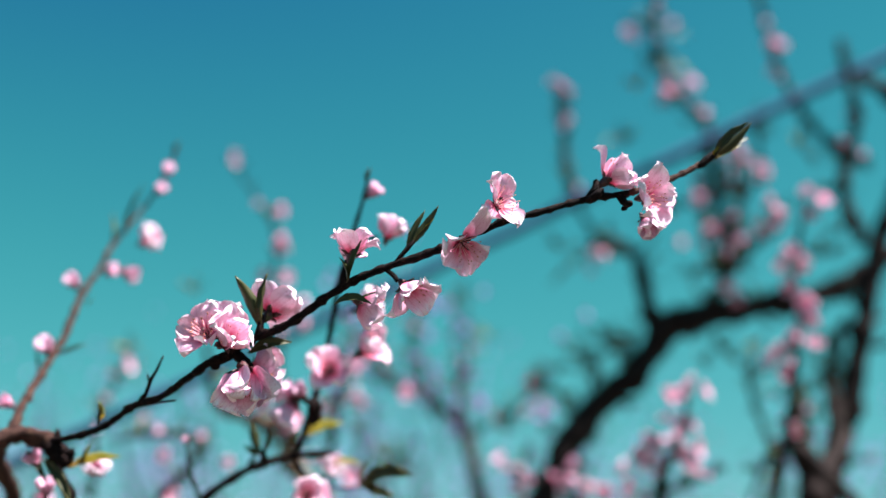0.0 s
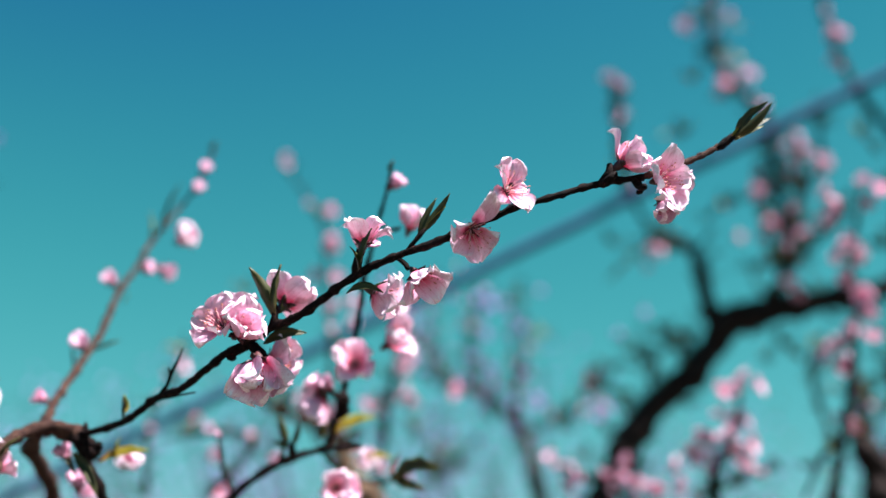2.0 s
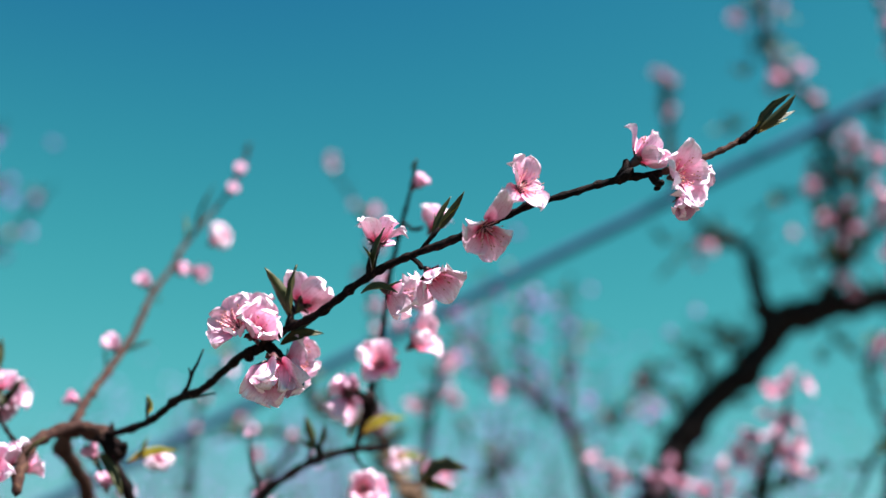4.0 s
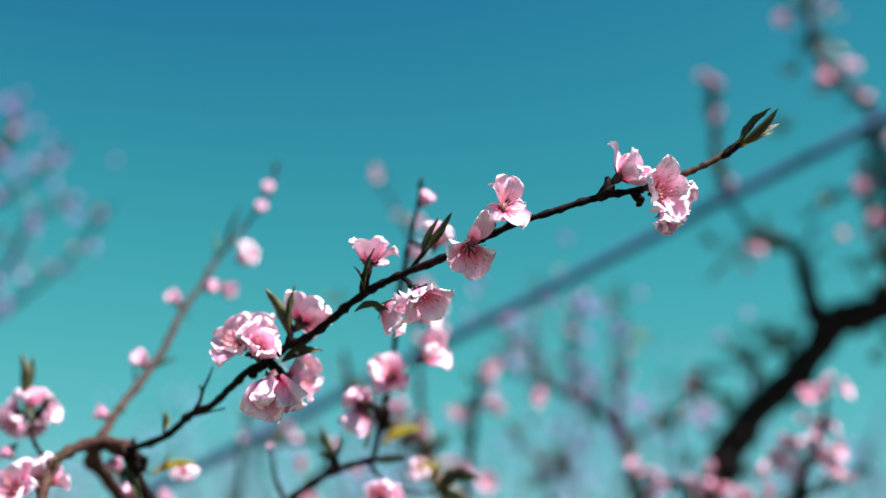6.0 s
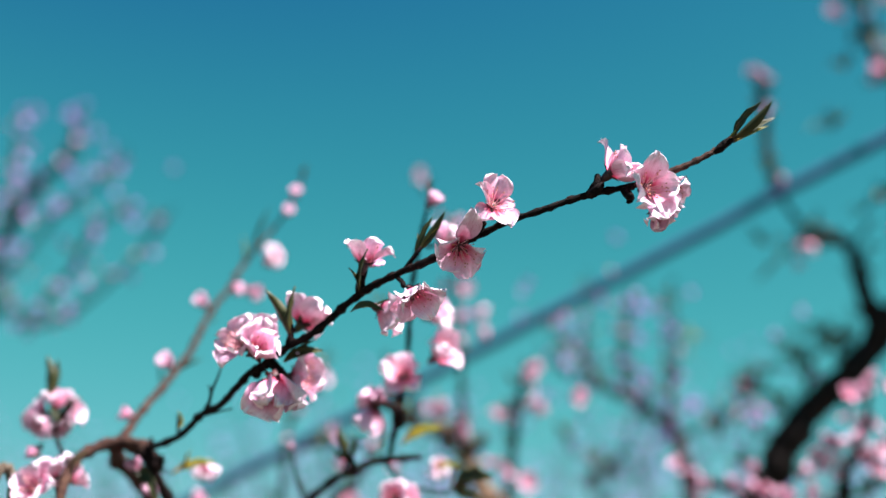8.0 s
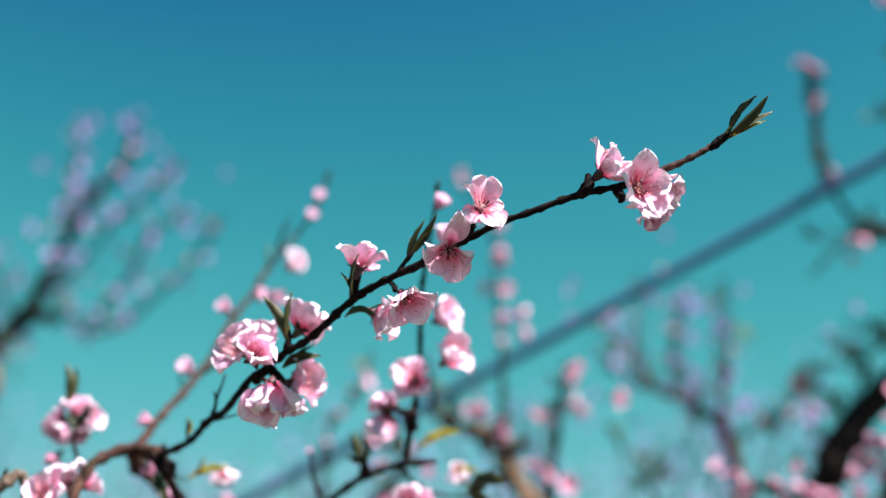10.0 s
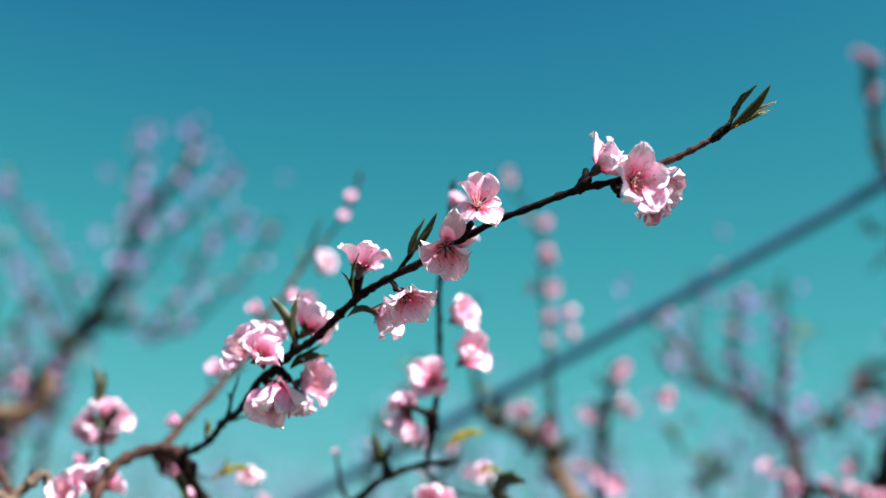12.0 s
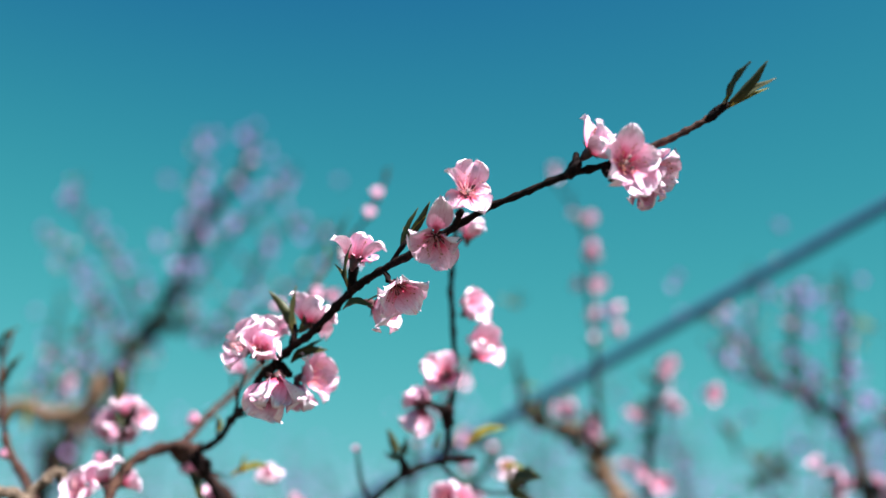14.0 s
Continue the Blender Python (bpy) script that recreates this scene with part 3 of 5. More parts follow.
twig(near_tree, [(-0.22, 0.934, 1.643), (-0.208, 0.93, 1.644), (-0.188, 0.92, 1.645)], 0.0014, 0.0006)
twig(near_tree, [(-0.253, 0.956, 1.63), (-0.254, 0.955, 1.639), (-0.255, 0.955, 1.648)], 0.0013, 0.0006)
leaf(near_tree, (-0.253, 0.955, 1.635), (-0.255, 0.955, 1.65), 2.0, True, roll=52)
leaf(near_tree, (-0.253, 0.955, 1.635), (-0.251, 0.955, 1.646), 2.0, roll=52)
twig(near_tree, [(0.1, 0.838, 1.766), (0.103, 0.837, 1.77), (0.106, 0.836, 1.775), (0.107, 0.836, 1.78)], 0.0026, 0.0014, knots=0.004)
twig(near_tree, [(0.102, 0.836, 1.766), (0.106, 0.834, 1.768), (0.11, 0.834, 1.772)], 0.0024, 0.0022, knots=0.004)
twig(near_tree, [(0.122, 0.843, 1.772), (0.126, 0.838, 1.764), (0.129, 0.834, 1.763)], 0.0017, 0.0018, knots=0.004)
twig(near_tree, [(0.023, 0.836, 1.741), (0.028, 0.832, 1.746), (0.032, 0.828, 1.749)], 0.0019, 0.002, knots=0.006)
twig(near_tree, [(0.122, 0.843, 1.772), (0.128, 0.846, 1.765), (0.125, 0.846, 1.763)], 0.0018, 0.0012, knots=0.004)
twig(near_tree, [(-0.036, 0.845, 1.721), (-0.03, 0.842, 1.717), (-0.026, 0.838, 1.711)], 0.0014, 0.0014, knots=0.004)
twig(near_tree, [(-0.063, 0.85, 1.71), (-0.061, 0.848, 1.719), (-0.059, 0.846, 1.726)], 0.0021, 0.0024, knots=0.006)
twig(near_tree, [(-0.122, 0.869, 1.68), (-0.12, 0.868, 1.689), (-0.12, 0.868, 1.695)], 0.0022, 0.0016, knots=0.006)
twig(near_tree, [(-0.155, 0.886, 1.666), (-0.148, 0.882, 1.667), (-0.141, 0.878, 1.669)], 0.003, 0.0026, knots=0.006)
twig(near_tree, [(-0.153, 0.886, 1.666), (-0.153, 0.884, 1.662)], 0.003, 0.0024, knots=0.006)
twig(near_tree, [(-0.139, 0.878, 1.671), (-0.132, 0.876, 1.665), (-0.127, 0.876, 1.661)], 0.0026, 0.0024, knots=0.006)
twig(near_tree, [(-0.027, 0.843, 1.725), (-0.022, 0.842, 1.731), (-0.016, 0.842, 1.739)], 0.0017, 0.0012, knots=0.008)
bloom(near_tree, (0.1091, 0.8401, 1.7777), (0.81, -0.04, 0.59), 1.15, 0.58, 0, ((1.1, 0.95), (1, 1), (0.9, 1), (1, 1), (1, 1)))
bloom(near_tree, (0.1339, 0.8401, 1.7684), (0.69, -0.73, -0.05), 1.10, 0.86, 2, ((1.05, 0.85), (0.85, 0.9), (1.05, 1), (1.1, 1.1), (1, 1)))
bloom(near_tree, (0.1389, 0.8582, 1.7637), (0.38, -0.27, -0.89), 0.75, 0.40, 30)
bloom(near_tree, (0.1412, 0.8600, 1.7722), (0.95, 0.06, -0.30), 1.00, 0.62, 0)
bloom(near_tree, (0.0367, 0.8247, 1.7572), (0.61, -0.78, 0.15), 0.95, 0.80, -6, ((1.1, 1.15), (1.05, 0.55), (1, 0.9), (1, 1), (0.8, 0.8)))
bloom(near_tree, (0.0149, 0.8271, 1.7352), (0.36, -0.64, -0.68), 1.04, 0.84, 0, ((1.4, 0.8), (0.95, 1), (1, 1), (1, 1), (0.95, 0.9)))
bloom(near_tree, (-0.0241, 0.8440, 1.7123), (0.56, -0.45, -0.69), 1.12, 0.60, 24)
bloom(near_tree, (-0.0582, 0.8635, 1.7063), (0.85, 0.30, -0.42), 1.15, 0.62, 0)
bloom(near_tree, (-0.0578, 0.8430, 1.7240), (0.11, 0.13, 0.99), 1.10, 0.66, 20)
bloom(near_tree, (-0.1185, 0.8728, 1.6922), (0.33, 0.54, 0.77), 1.20, 0.66, 0)
bloom(near_tree, (-0.1547, 0.8709, 1.6787), (-0.18, -0.95, 0.25), 1.05, 0.80, 0)
bloom(near_tree, (-0.1470, 0.8670, 1.6726), (0.60, -0.76, 0.26), 1.25, 0.50, 12)
bloom(near_tree, (-0.1521, 0.8765, 1.6815), (-0.11, 0.18, 0.98), 1.10, 0.50, 40)
bloom(near_tree, (-0.1303, 0.8689, 1.6613), (0.14, -0.58, -0.80), 1.52, 0.28, 56)
bloom(near_tree, (-0.1364, 0.8972, 1.6635), (1.00, 0.01, 0.03), 1.25, 0.62, 0)
bloom(near_tree, (-0.1288, 0.8863, 1.6595), (0.37, -0.09, -0.93), 0.90, 0.45, 0)
leaf(near_tree, (-0.119, 0.868, 1.685), (-0.137, 0.856, 1.719), 1.0, roll=52)
leaf(near_tree, (-0.119, 0.864, 1.688), (-0.1159, 0.8600, 1.7218), 1.05, roll=90)
leaf(near_tree, (-0.12, 0.868, 1.689), (-0.121, 0.868, 1.709), 1.0, roll=-62)
leaf(near_tree, (-0.117, 0.870, 1.690), (-0.1140, 0.8842, 1.7190), 0.95, roll=82)
leaf(near_tree, (-0.130, 0.880, 1.671), (-0.1010, 0.8850, 1.6790), 1.15, roll=82)
leaf(near_tree, (-0.127, 0.878, 1.673), (-0.1103, 0.8900, 1.6895), 0.6, roll=72)
leaf(near_tree, (-0.058, 0.838, 1.711), (-0.048, 0.826, 1.735), 1.0, roll=90)
leaf(near_tree, (-0.059, 0.84, 1.71), (-0.064, 0.83, 1.724), 0.9, roll=-82)
leaf(near_tree, (-0.059, 0.85, 1.711), (-0.056, 0.85, 1.731), 0.7, roll=32)
leaf(near_tree, (-0.068, 0.85, 1.698), (-0.043, 0.85, 1.697), 1.2, roll=62)
leaf(near_tree, (-0.052, 0.852, 1.702), (-0.039, 0.852, 1.707), 0.6, roll=62)
leaf(near_tree, (-0.02, 0.842, 1.733), (-0.008, 0.842, 1.761), 0.7, roll=82)
leaf(near_tree, (-0.018, 0.841, 1.736), (0.001, 0.841, 1.764), 0.75, roll=-72)
leaf(near_tree, (-0.016, 0.843, 1.74), (-0.002, 0.843, 1.755), 0.7, True, roll=52)
leaf(near_tree, (-0.019, 0.843, 1.735), (-0.019, 0.843, 1.75), 0.7, roll=52)
leaf(near_tree, (0.193, 0.865, 1.809), (0.2136, 0.8465, 1.8262), 1.15, roll=80)
leaf(near_tree, (0.194, 0.866, 1.810), (0.2199, 0.8631, 1.8335), 0.8, roll=-82)
leaf(near_tree, (0.194, 0.867, 1.809), (0.2212, 0.8789, 1.8284), 0.62, roll=70)
leaf(near_tree, (0.193, 0.867, 1.808), (0.2165, 0.8800, 1.8235), 0.4, True, roll=82)
leaf(near_tree, (0.193, 0.866, 1.807), (0.2090, 0.8720, 1.8165), 0.45, True, roll=60)
leaf(near_tree, (0.191, 0.864, 1.809), (0.1985, 0.8610, 1.8165), 0.8, True, roll=80)
twig(near_tree, [(-0.305, 0.99, 1.623), (-0.299, 1, 1.61), (-0.294, 1.01, 1.595), (-0.288, 1.03, 1.568), (-0.36, 1.15, 1.5), (-0.52, 1.38, 1.3)], 0.0034, 0.0046, knots=0.03)
leaf(near_tree, (-0.302, 0.985, 1.611), (-0.273, 0.97, 1.576), 0.75, roll=62)
leaf(near_tree, (-0.323, 1, 1.62), (-0.304, 1, 1.594), 0.8, roll=72)
leaf(near_tree, (-0.302, 1.037, 1.61), (-0.26, 1.037, 1.619), 1.1, True, roll=52)
leaf(near_tree, (-0.288, 1.037, 1.613), (-0.285, 1.037, 1.63), 1.3, True, roll=52)
twig(near_tree, [(-0.306, 0.99, 1.622), (-0.303, 1, 1.613), (-0.299, 1.03, 1.609)], 0.0022, 0.0008)
twig(near_tree, [(-0.303, 0.985, 1.624), (-0.294, 0.985, 1.615), (-0.283, 0.98, 1.608)], 0.0052, 0.0036, knots=0.006, wobble=0.4)
twig(near_tree, [(-0.298, 0.985, 1.621), (-0.281, 0.98, 1.614), (-0.278, 0.978, 1.617)], 0.004, 0.002, knots=0.006, wobble=0.4)
twig(near_tree, [(-0.297, 0.985, 1.623), (-0.294, 0.984, 1.628), (-0.294, 0.984, 1.633)], 0.003, 0.0016, knots=0.006)
bud(near_tree, (-0.3117, 1.005, 1.6059), (-0.39, -0.58, 0.71), 0.95)
bud(near_tree, (-0.3162, 1.0351, 1.5857), (0.13, -0.57, 0.81), 1.0)
flower(near_tree, (-0.3041, 1.0974, 1.6124), (0.54, -0.79, 0.28), 0.94, 0.3)
twig(near_tree, [(-0.345, 0.95, 1.607), (-0.381, 0.98, 1.629), (-0.41, 1.01, 1.654), (-0.418, 1.01, 1.678)], 0.0018, 0.0014)
leaf(near_tree, (-0.408, 0.995, 1.672), (-0.414, 0.995, 1.709), 1.3, roll=90)
leaf(near_tree, (-0.408, 0.995, 1.672), (-0.403, 0.995, 1.706), 1.0, roll=-72)
bloom(near_tree, (-0.4047, 1.0063, 1.6602), (0.20, -0.35, 0.85), 0.95, 0.60, 36)
bloom(near_tree, (-0.4053, 1.0118, 1.6579), (0.80, 0.20, 0.14), 0.92, 0.58, 0)
bloom(near_tree, (-0.4138, 1.0089, 1.6588), (-0.90, -0.40, 0.25), 0.9, 0.55, 0)
bloom(near_tree, (-0.4104, 1.0045, 1.6549), (-0.13, -0.82, -0.50), 0.95, 0.55, 0)
bloom(near_tree, (-0.4047, 1.0071, 1.6561), (0.61, -0.35, -0.70), 0.85, 0.62, 0)
bud(near_tree, (-0.4139, 1.0050, 1.6323), (-0.45, -0.2, -0.6), 0.75)
bud(near_tree, (-0.4047, 0.9906, 1.6191), (-0.75, -0.3, 0.3), 0.7)
twig(near_tree, [(-0.402, 1, 1.646), (-0.39, 0.995, 1.657), (-0.383, 0.995, 1.664)], 0.0026, 0.0022, knots=0.005)
leaf(near_tree, (-0.385, 0.99, 1.655), (-0.37, 0.99, 1.669), 1.2, roll=62)
leaf(near_tree, (-0.389, 0.99, 1.648), (-0.402, 0.99, 1.662), 1.2, roll=-62)
bloom(near_tree, (-0.3470, 0.9160, 1.5815), (0.02, -0.95, 0.31), 1.00, 0.78, 0)
bloom(near_tree, (-0.3428, 0.9309, 1.5876), (-0.40, -0.14, 0.90), 1.10, 0.50, 20)
bloom(near_tree, (-0.3482, 0.9478, 1.5903), (0.23, 0.58, 0.78), 0.95, 0.45, 0)
bud(near_tree, (-0.4548, 0.9234, 1.6136), (-0.5, -0.4, 0.6), 0.6)
leaf(near_tree, (-0.339, 0.94, 1.595), (-0.323, 0.94, 1.616), 0.8, roll=62)
twig(near_tree, [(-0.42, 0.93, 1.574), (-0.45, 0.94, 1.599), (-0.489, 0.95, 1.63), (-0.503, 0.95, 1.667), (-0.519, 0.955, 1.705), (-0.517, 0.96, 1.739)], 0.0042, 0.0014, BARK_RED)
leaf(near_tree, (-0.507, 0.95, 1.683), (-0.486, 0.95, 1.714), 1.3, roll=52)
leaf(near_tree, (-0.521, 0.955, 1.711), (-0.5, 0.955, 1.741), 1.3, roll=52)
leaf(near_tree, (-0.497, 0.95, 1.646), (-0.477, 0.95, 1.668), 0.7, True, roll=72)
twig(near_tree, [(-0.345, 1.02, 1.637), (-0.349, 1.05, 1.664), (-0.355, 1.1, 1.702), (-0.354, 1.14, 1.743), (-0.353, 1.175, 1.795), (-0.347, 1.2, 1.826)], 0.0034, 0.0025, BARK_RED, knots=0.014, wobble=0.25)
twig(near_tree, [(-0.347, 1.2, 1.826), (-0.342, 1.215, 1.855), (-0.329, 1.23, 1.885), (-0.314, 1.25, 1.924), (-0.306, 1.258, 1.951), (-0.298, 1.262, 1.978)], 0.0025, 0.0011, BARK_RED, knots=0.014, wobble=0.25)
leaf(near_tree, (-0.3, 1.262, 1.971), (-0.296, 1.262, 1.986), 1.8, roll=82)
bud(near_tree, (-0.3069, 1.2551, 1.9431), (0.48, -0.63, 0.61), 0.9)
bud(near_tree, (-0.3117, 1.2483, 1.9211), (0.62, -0.69, 0.38), 0.85)
flower(near_tree, (-0.3145, 1.2102, 1.852), (0.85, -0.46, 0.27), 1.12, 0.3)
bud(near_tree, (-0.3255, 1.1906, 1.821), (0.92, -0.06, -0.39), 1.15)
bud(near_tree, (-0.3411, 1.1932, 1.817), (0.88, -0.4, 0.25), 0.9)
bud(near_tree, (-0.3591, 1.1777, 1.7973), (-0.31, -0.81, 0.5), 1.05)
bud(near_tree, (-0.3544, 1.1088, 1.7184), (-0.06, -0.89, 0.46), 1.1)
bud(near_tree, (-0.361, 1.0643, 1.6626), (-0.74, -0.53, 0.42), 0.9)
leaf(near_tree, (-0.348, 1.11, 1.718), (-0.322, 1.11, 1.728), 0.7, roll=72)
leaf(near_tree, (-0.36, 1.1, 1.7), (-0.364, 1.1, 1.721), 0.7, roll=72)
leaf(near_tree, (-0.343, 1.16, 1.775), (-0.338, 1.16, 1.786), 1.0, True, roll=62)
leaf(near_tree, (-0.334, 1.22, 1.869), (-0.318, 1.22, 1.921), 0.5, roll=62)
leaf(near_tree, (-0.345, 1.22, 1.857), (-0.348, 1.22, 1.89), 0.6, True, roll=62)
twig(near_tree, [(-0.52, 1.38, 1.33), (-0.36, 1.2, 1.48), (-0.218, 1.13, 1.588), (-0.187, 1.12, 1.611), (-0.157, 1.115, 1.624), (-0.128, 1.115, 1.631), (-0.1, 1.118, 1.633)], 0.0044, 0.0022, name='twig')
twig(near_tree, [(-0.13, 1.118, 1.631), (-0.117, 1.1, 1.667), (-0.106, 1.085, 1.701), (-0.096, 1.06, 1.737), (-0.089, 1.04, 1.766)], 0.0026, 0.0022)
twig(near_tree, [(-0.089, 1.04, 1.766), (-0.076, 1.02, 1.804), (-0.067, 1.01, 1.833), (-0.063, 1.007, 1.853)], 0.0022, 0.001)
twig(near_tree, [(-0.075, 1.018, 1.805), (-0.062, 1, 1.792), (-0.053, 0.99, 1.79)], 0.0014, 0.0014)
bud(near_tree, (-0.0651, 1.0029, 1.8274), (0.69, -0.35, 0.54), 0.9)
leaf(near_tree, (-0.065, 1.007, 1.843), (-0.062, 1.007, 1.856), 1.4, roll=82)
flower(near_tree, (-0.0469, 0.9865, 1.783), (0.39, -0.45, 0.8), 1.0, 0.12)
bloom(near_tree, (-0.0965, 1.0600, 1.6915), (0.05, -0.95, 0.22), 1.12, 0.84, 10)
bloom(near_tree, (-0.0745, 1.0550, 1.7060), (0.75, -0.30, 0.40), 1.30, 0.55, 0)
flower(near_tree, (-0.0764, 1.0385, 1.7399), (0.93, -0.31, 0.19), 1.12, 0.5)
bloom(near_tree, (-0.1225, 1.0650, 1.6740), (-0.45, 0.15, -0.88), 1.25, 0.42, 0)
bloom(near_tree, (-0.1215, 1.0600, 1.6720), (-0.75, 0.35, 0.25), 0.85, 0.3, 0)
twig(near_tree, [(-0.1135, 1.0900, 1.6560), (-0.1125, 1.0870, 1.6640), (-0.1110, 1.0830, 1.6720)], 0.0036, 0.0042, knots=0.004, wobble=0.35)
twig(near_tree, [(-0.1120, 1.0850, 1.6690), (-0.1180, 1.0740, 1.6720), (-0.1225, 1.0650, 1.6735)], 0.0024, 0.0020, knots=0.004)
bud(near_tree, (-0.1164, 1.0658, 1.6726), (-0.45, -0.71, 0.54), 0.9)
twig(near_tree, [(-0.11, 1.075, 1.665), (-0.117, 1.07, 1.671), (-0.123, 1.065, 1.674)], 0.0014, 0.0012)
leaf(near_tree, (-0.137, 1.17, 1.652), (-0.096, 1.17, 1.667), 1.4, True, roll=52)
leaf(near_tree, (-0.131, 1.1, 1.638), (-0.126, 1.1, 1.656), 1.4, True, roll=42)
twig(near_tree, [(-0.172, 1.115, 1.617), (-0.163, 1.1, 1.631), (-0.159, 1.09, 1.641)], 0.0018, 0.001)
leaf(near_tree, (-0.1560, 1.0800, 1.6290), (-0.1640, 1.0740, 1.6540), 1.3, roll=82)
leaf(near_tree, (-0.1530, 1.0800, 1.6280), (-0.1480, 1.0790, 1.6480), 1.2, roll=-76)
leaf(near_tree, (-0.1550, 1.0800, 1.6270), (-0.1690, 1.0780, 1.6340), 1.5, roll=72)
twig(near_tree, [(-0.1570, 1.1150, 1.6230), (-0.1540, 1.0950, 1.6200), (-0.1530, 1.0800, 1.6300)], 0.0024, 0.0022, knots=0.005)
twig(near_tree, [(-0.3, 1.19, 1.5), (-0.218, 1.14, 1.589), (-0.227, 1.135, 1.618), (-0.232, 1.132, 1.646)], 0.0026, 0.0014)
bud(near_tree, (-0.2313, 1.1344, 1.6418), (-0.18, -0.59, 0.79), 0.45)
leaf(near_tree, (-0.107, 1.18, 1.632), (-0.08, 1.18, 1.631), 1.2, True, roll=52)
twig(near_tree, [(-0.132, 1.115, 1.629), (-0.125, 1.13, 1.617), (-0.112, 1.15, 1.609), (-0.088, 1.16, 1.607), (-0.068, 1.16, 1.611)], 0.0016, 0.0011)
leaf(near_tree, (-0.0740, 1.1340, 1.6085), (-0.0273, 1.0990, 1.6120), 1.25, roll=58)
leaf(near_tree, (-0.0760, 1.1360, 1.6075), (-0.0480, 1.1220, 1.6265), 1.3, roll=-64)
leaf(near_tree, (-0.0720, 1.1330, 1.6075), (-0.0420, 1.1200, 1.5960), 1.2, roll=70)
leaf(near_tree, (-0.0760, 1.1350, 1.6080), (-0.0660, 1.1280, 1.6300), 1.1, True, roll=70)
flower(near_tree, (-0.1186, 1.109, 1.5956), (0.06, -1, 0.04), 1.0, 0.5)
flower(near_tree, (-0.1188, 1.1206, 1.5928), (0.72, -0.6, 0.34), 0.94, 0.5)
flower(near_tree, (-0.1096, 1.208, 1.6238), (0.28, -0.85, 0.45), 0.94, 0.4)
# ---- the tree behind the near one: brown broken twig, leafy flowering shoots ----
behind_tree = tree_base(-0.16, 2.0, "young peach tree with a sunlit brown twig and pink blossoms")
twig(behind_tree, [(-0.16, 2, -0.05), (-0.17, 1.99, 0.6), (-0.15, 1.96, 1.15)], 0.05, 0.03, BARK_LIMB, name='trunk', knots=0.2, seg=12, step=0.03)
twig(behind_tree, [(-0.15, 1.96, 1.12), (-0.19, 1.86, 1.5), (-0.193, 1.79, 1.633)], 0.02, 0.010, BARK_LIMB, name='limb', knots=0.05)
twig(behind_tree, [(-0.193, 1.79, 1.633), (-0.212, 1.79, 1.667), (-0.24, 1.79, 1.709), (-0.256, 1.79, 1.746), (-0.298, 1.79, 1.766), (-0.353, 1.79, 1.785)], 0.0115, 0.0075, BARK_SUNLIT, name='limb', knots=0.022, wobble=0.45, seg=14, step=0.004)
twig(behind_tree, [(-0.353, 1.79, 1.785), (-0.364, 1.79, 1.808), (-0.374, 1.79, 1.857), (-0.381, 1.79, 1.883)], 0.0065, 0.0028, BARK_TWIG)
twig(behind_tree, [(-0.298, 1.79, 1.766), (-0.289, 1.79, 1.784), (-0.298, 1.8, 1.82)], 0.005, 0.002, BARK_SUNLIT)
blossom(behind_tree, (-0.278, 1.785, 1.79), None, 1.15)
blossom(behind_tree, (-0.266, 1.785, 1.781), None, 1.15)
blossom(behind_tree, (-0.319, 1.785, 1.789), None, 1.15)
blossom(behind_tree, (-0.238, 1.785, 1.753), None, 1.15)
twig(behind_tree, [(-0.327, 1.785, 1.774), (-0.33, 1.78, 1.799), (-0.321, 1.78, 1.813)], 0.006, 0.003, BARK_TWIG, knots=0.008)
twig(behind_tree, [(-0.264, 1.785, 1.756), (-0.25, 1.78, 1.775), (-0.252, 1.78, 1.79)], 0.006, 0.003, BARK_TWIG, knots=0.008)
twig(behind_tree, [(-0.251, 1.785, 1.733), (-0.223, 1.78, 1.735), (-0.212, 1.78, 1.751)], 0.006, 0.003, BARK_TWIG, knots=0.008)
twig(behind_tree, [(-0.276, 1.78, 1.76), (-0.278, 1.775, 1.74), (-0.267, 1.77, 1.727)], 0.006, 0.003, BARK_TWIG, knots=0.008)
twig(behind_tree, [(-0.234, 1.785, 1.7), (-0.252, 1.78, 1.696), (-0.262, 1.78, 1.704)], 0.006, 0.003, BARK_TWIG, knots=0.008)
tuft(behind_tree, (-0.33, 1.78, 1.788), 4, 0.022, 0.35)
tuft(behind_tree, (-0.349, 1.78, 1.802), 4, 0.022, 0.35)
tuft(behind_tree, (-0.298, 1.78, 1.787), 4, 0.022, 0.35)
tuft(behind_tree, (-0.25, 1.78, 1.773), 4, 0.022, 0.35)
tuft(behind_tree, (-0.228, 1.78, 1.74), 4, 0.022, 0.35)
tuft(behind_tree, (-0.262, 1.78, 1.732), 4, 0.022, 0.35)
tuft(behind_tree, (-0.245, 1.78, 1.708), 4, 0.022, 0.35)
tuft(behind_tree, (-0.359, 1.78, 1.828), 4, 0.022, 0.35)
shoot(behind_tree, [(-0.15, 1.96, 1.1), (-0.17, 1.9, 1.55), (-0.197, 1.868, 1.668), (-0.192, 1.868, 1.742), (-0.181, 1.868, 1.818), (-0.176, 1.868, 1.879)], 0.008, 0.003, 0, 0, 0, BARK_TWIG)
blossom(behind_tree, (-0.162, 1.868, 1.865), None, 1.15)
blossom(behind_tree, (-0.156, 1.868, 1.852), None, 1.15)
blossom(behind_tree, (-0.207, 1.868, 1.795), None, 1.15)
blossom(behind_tree, (-0.21, 1.868, 1.811), None, 1.15)
blossom(behind_tree, (-0.161, 1.868, 1.794), None, 1.15)
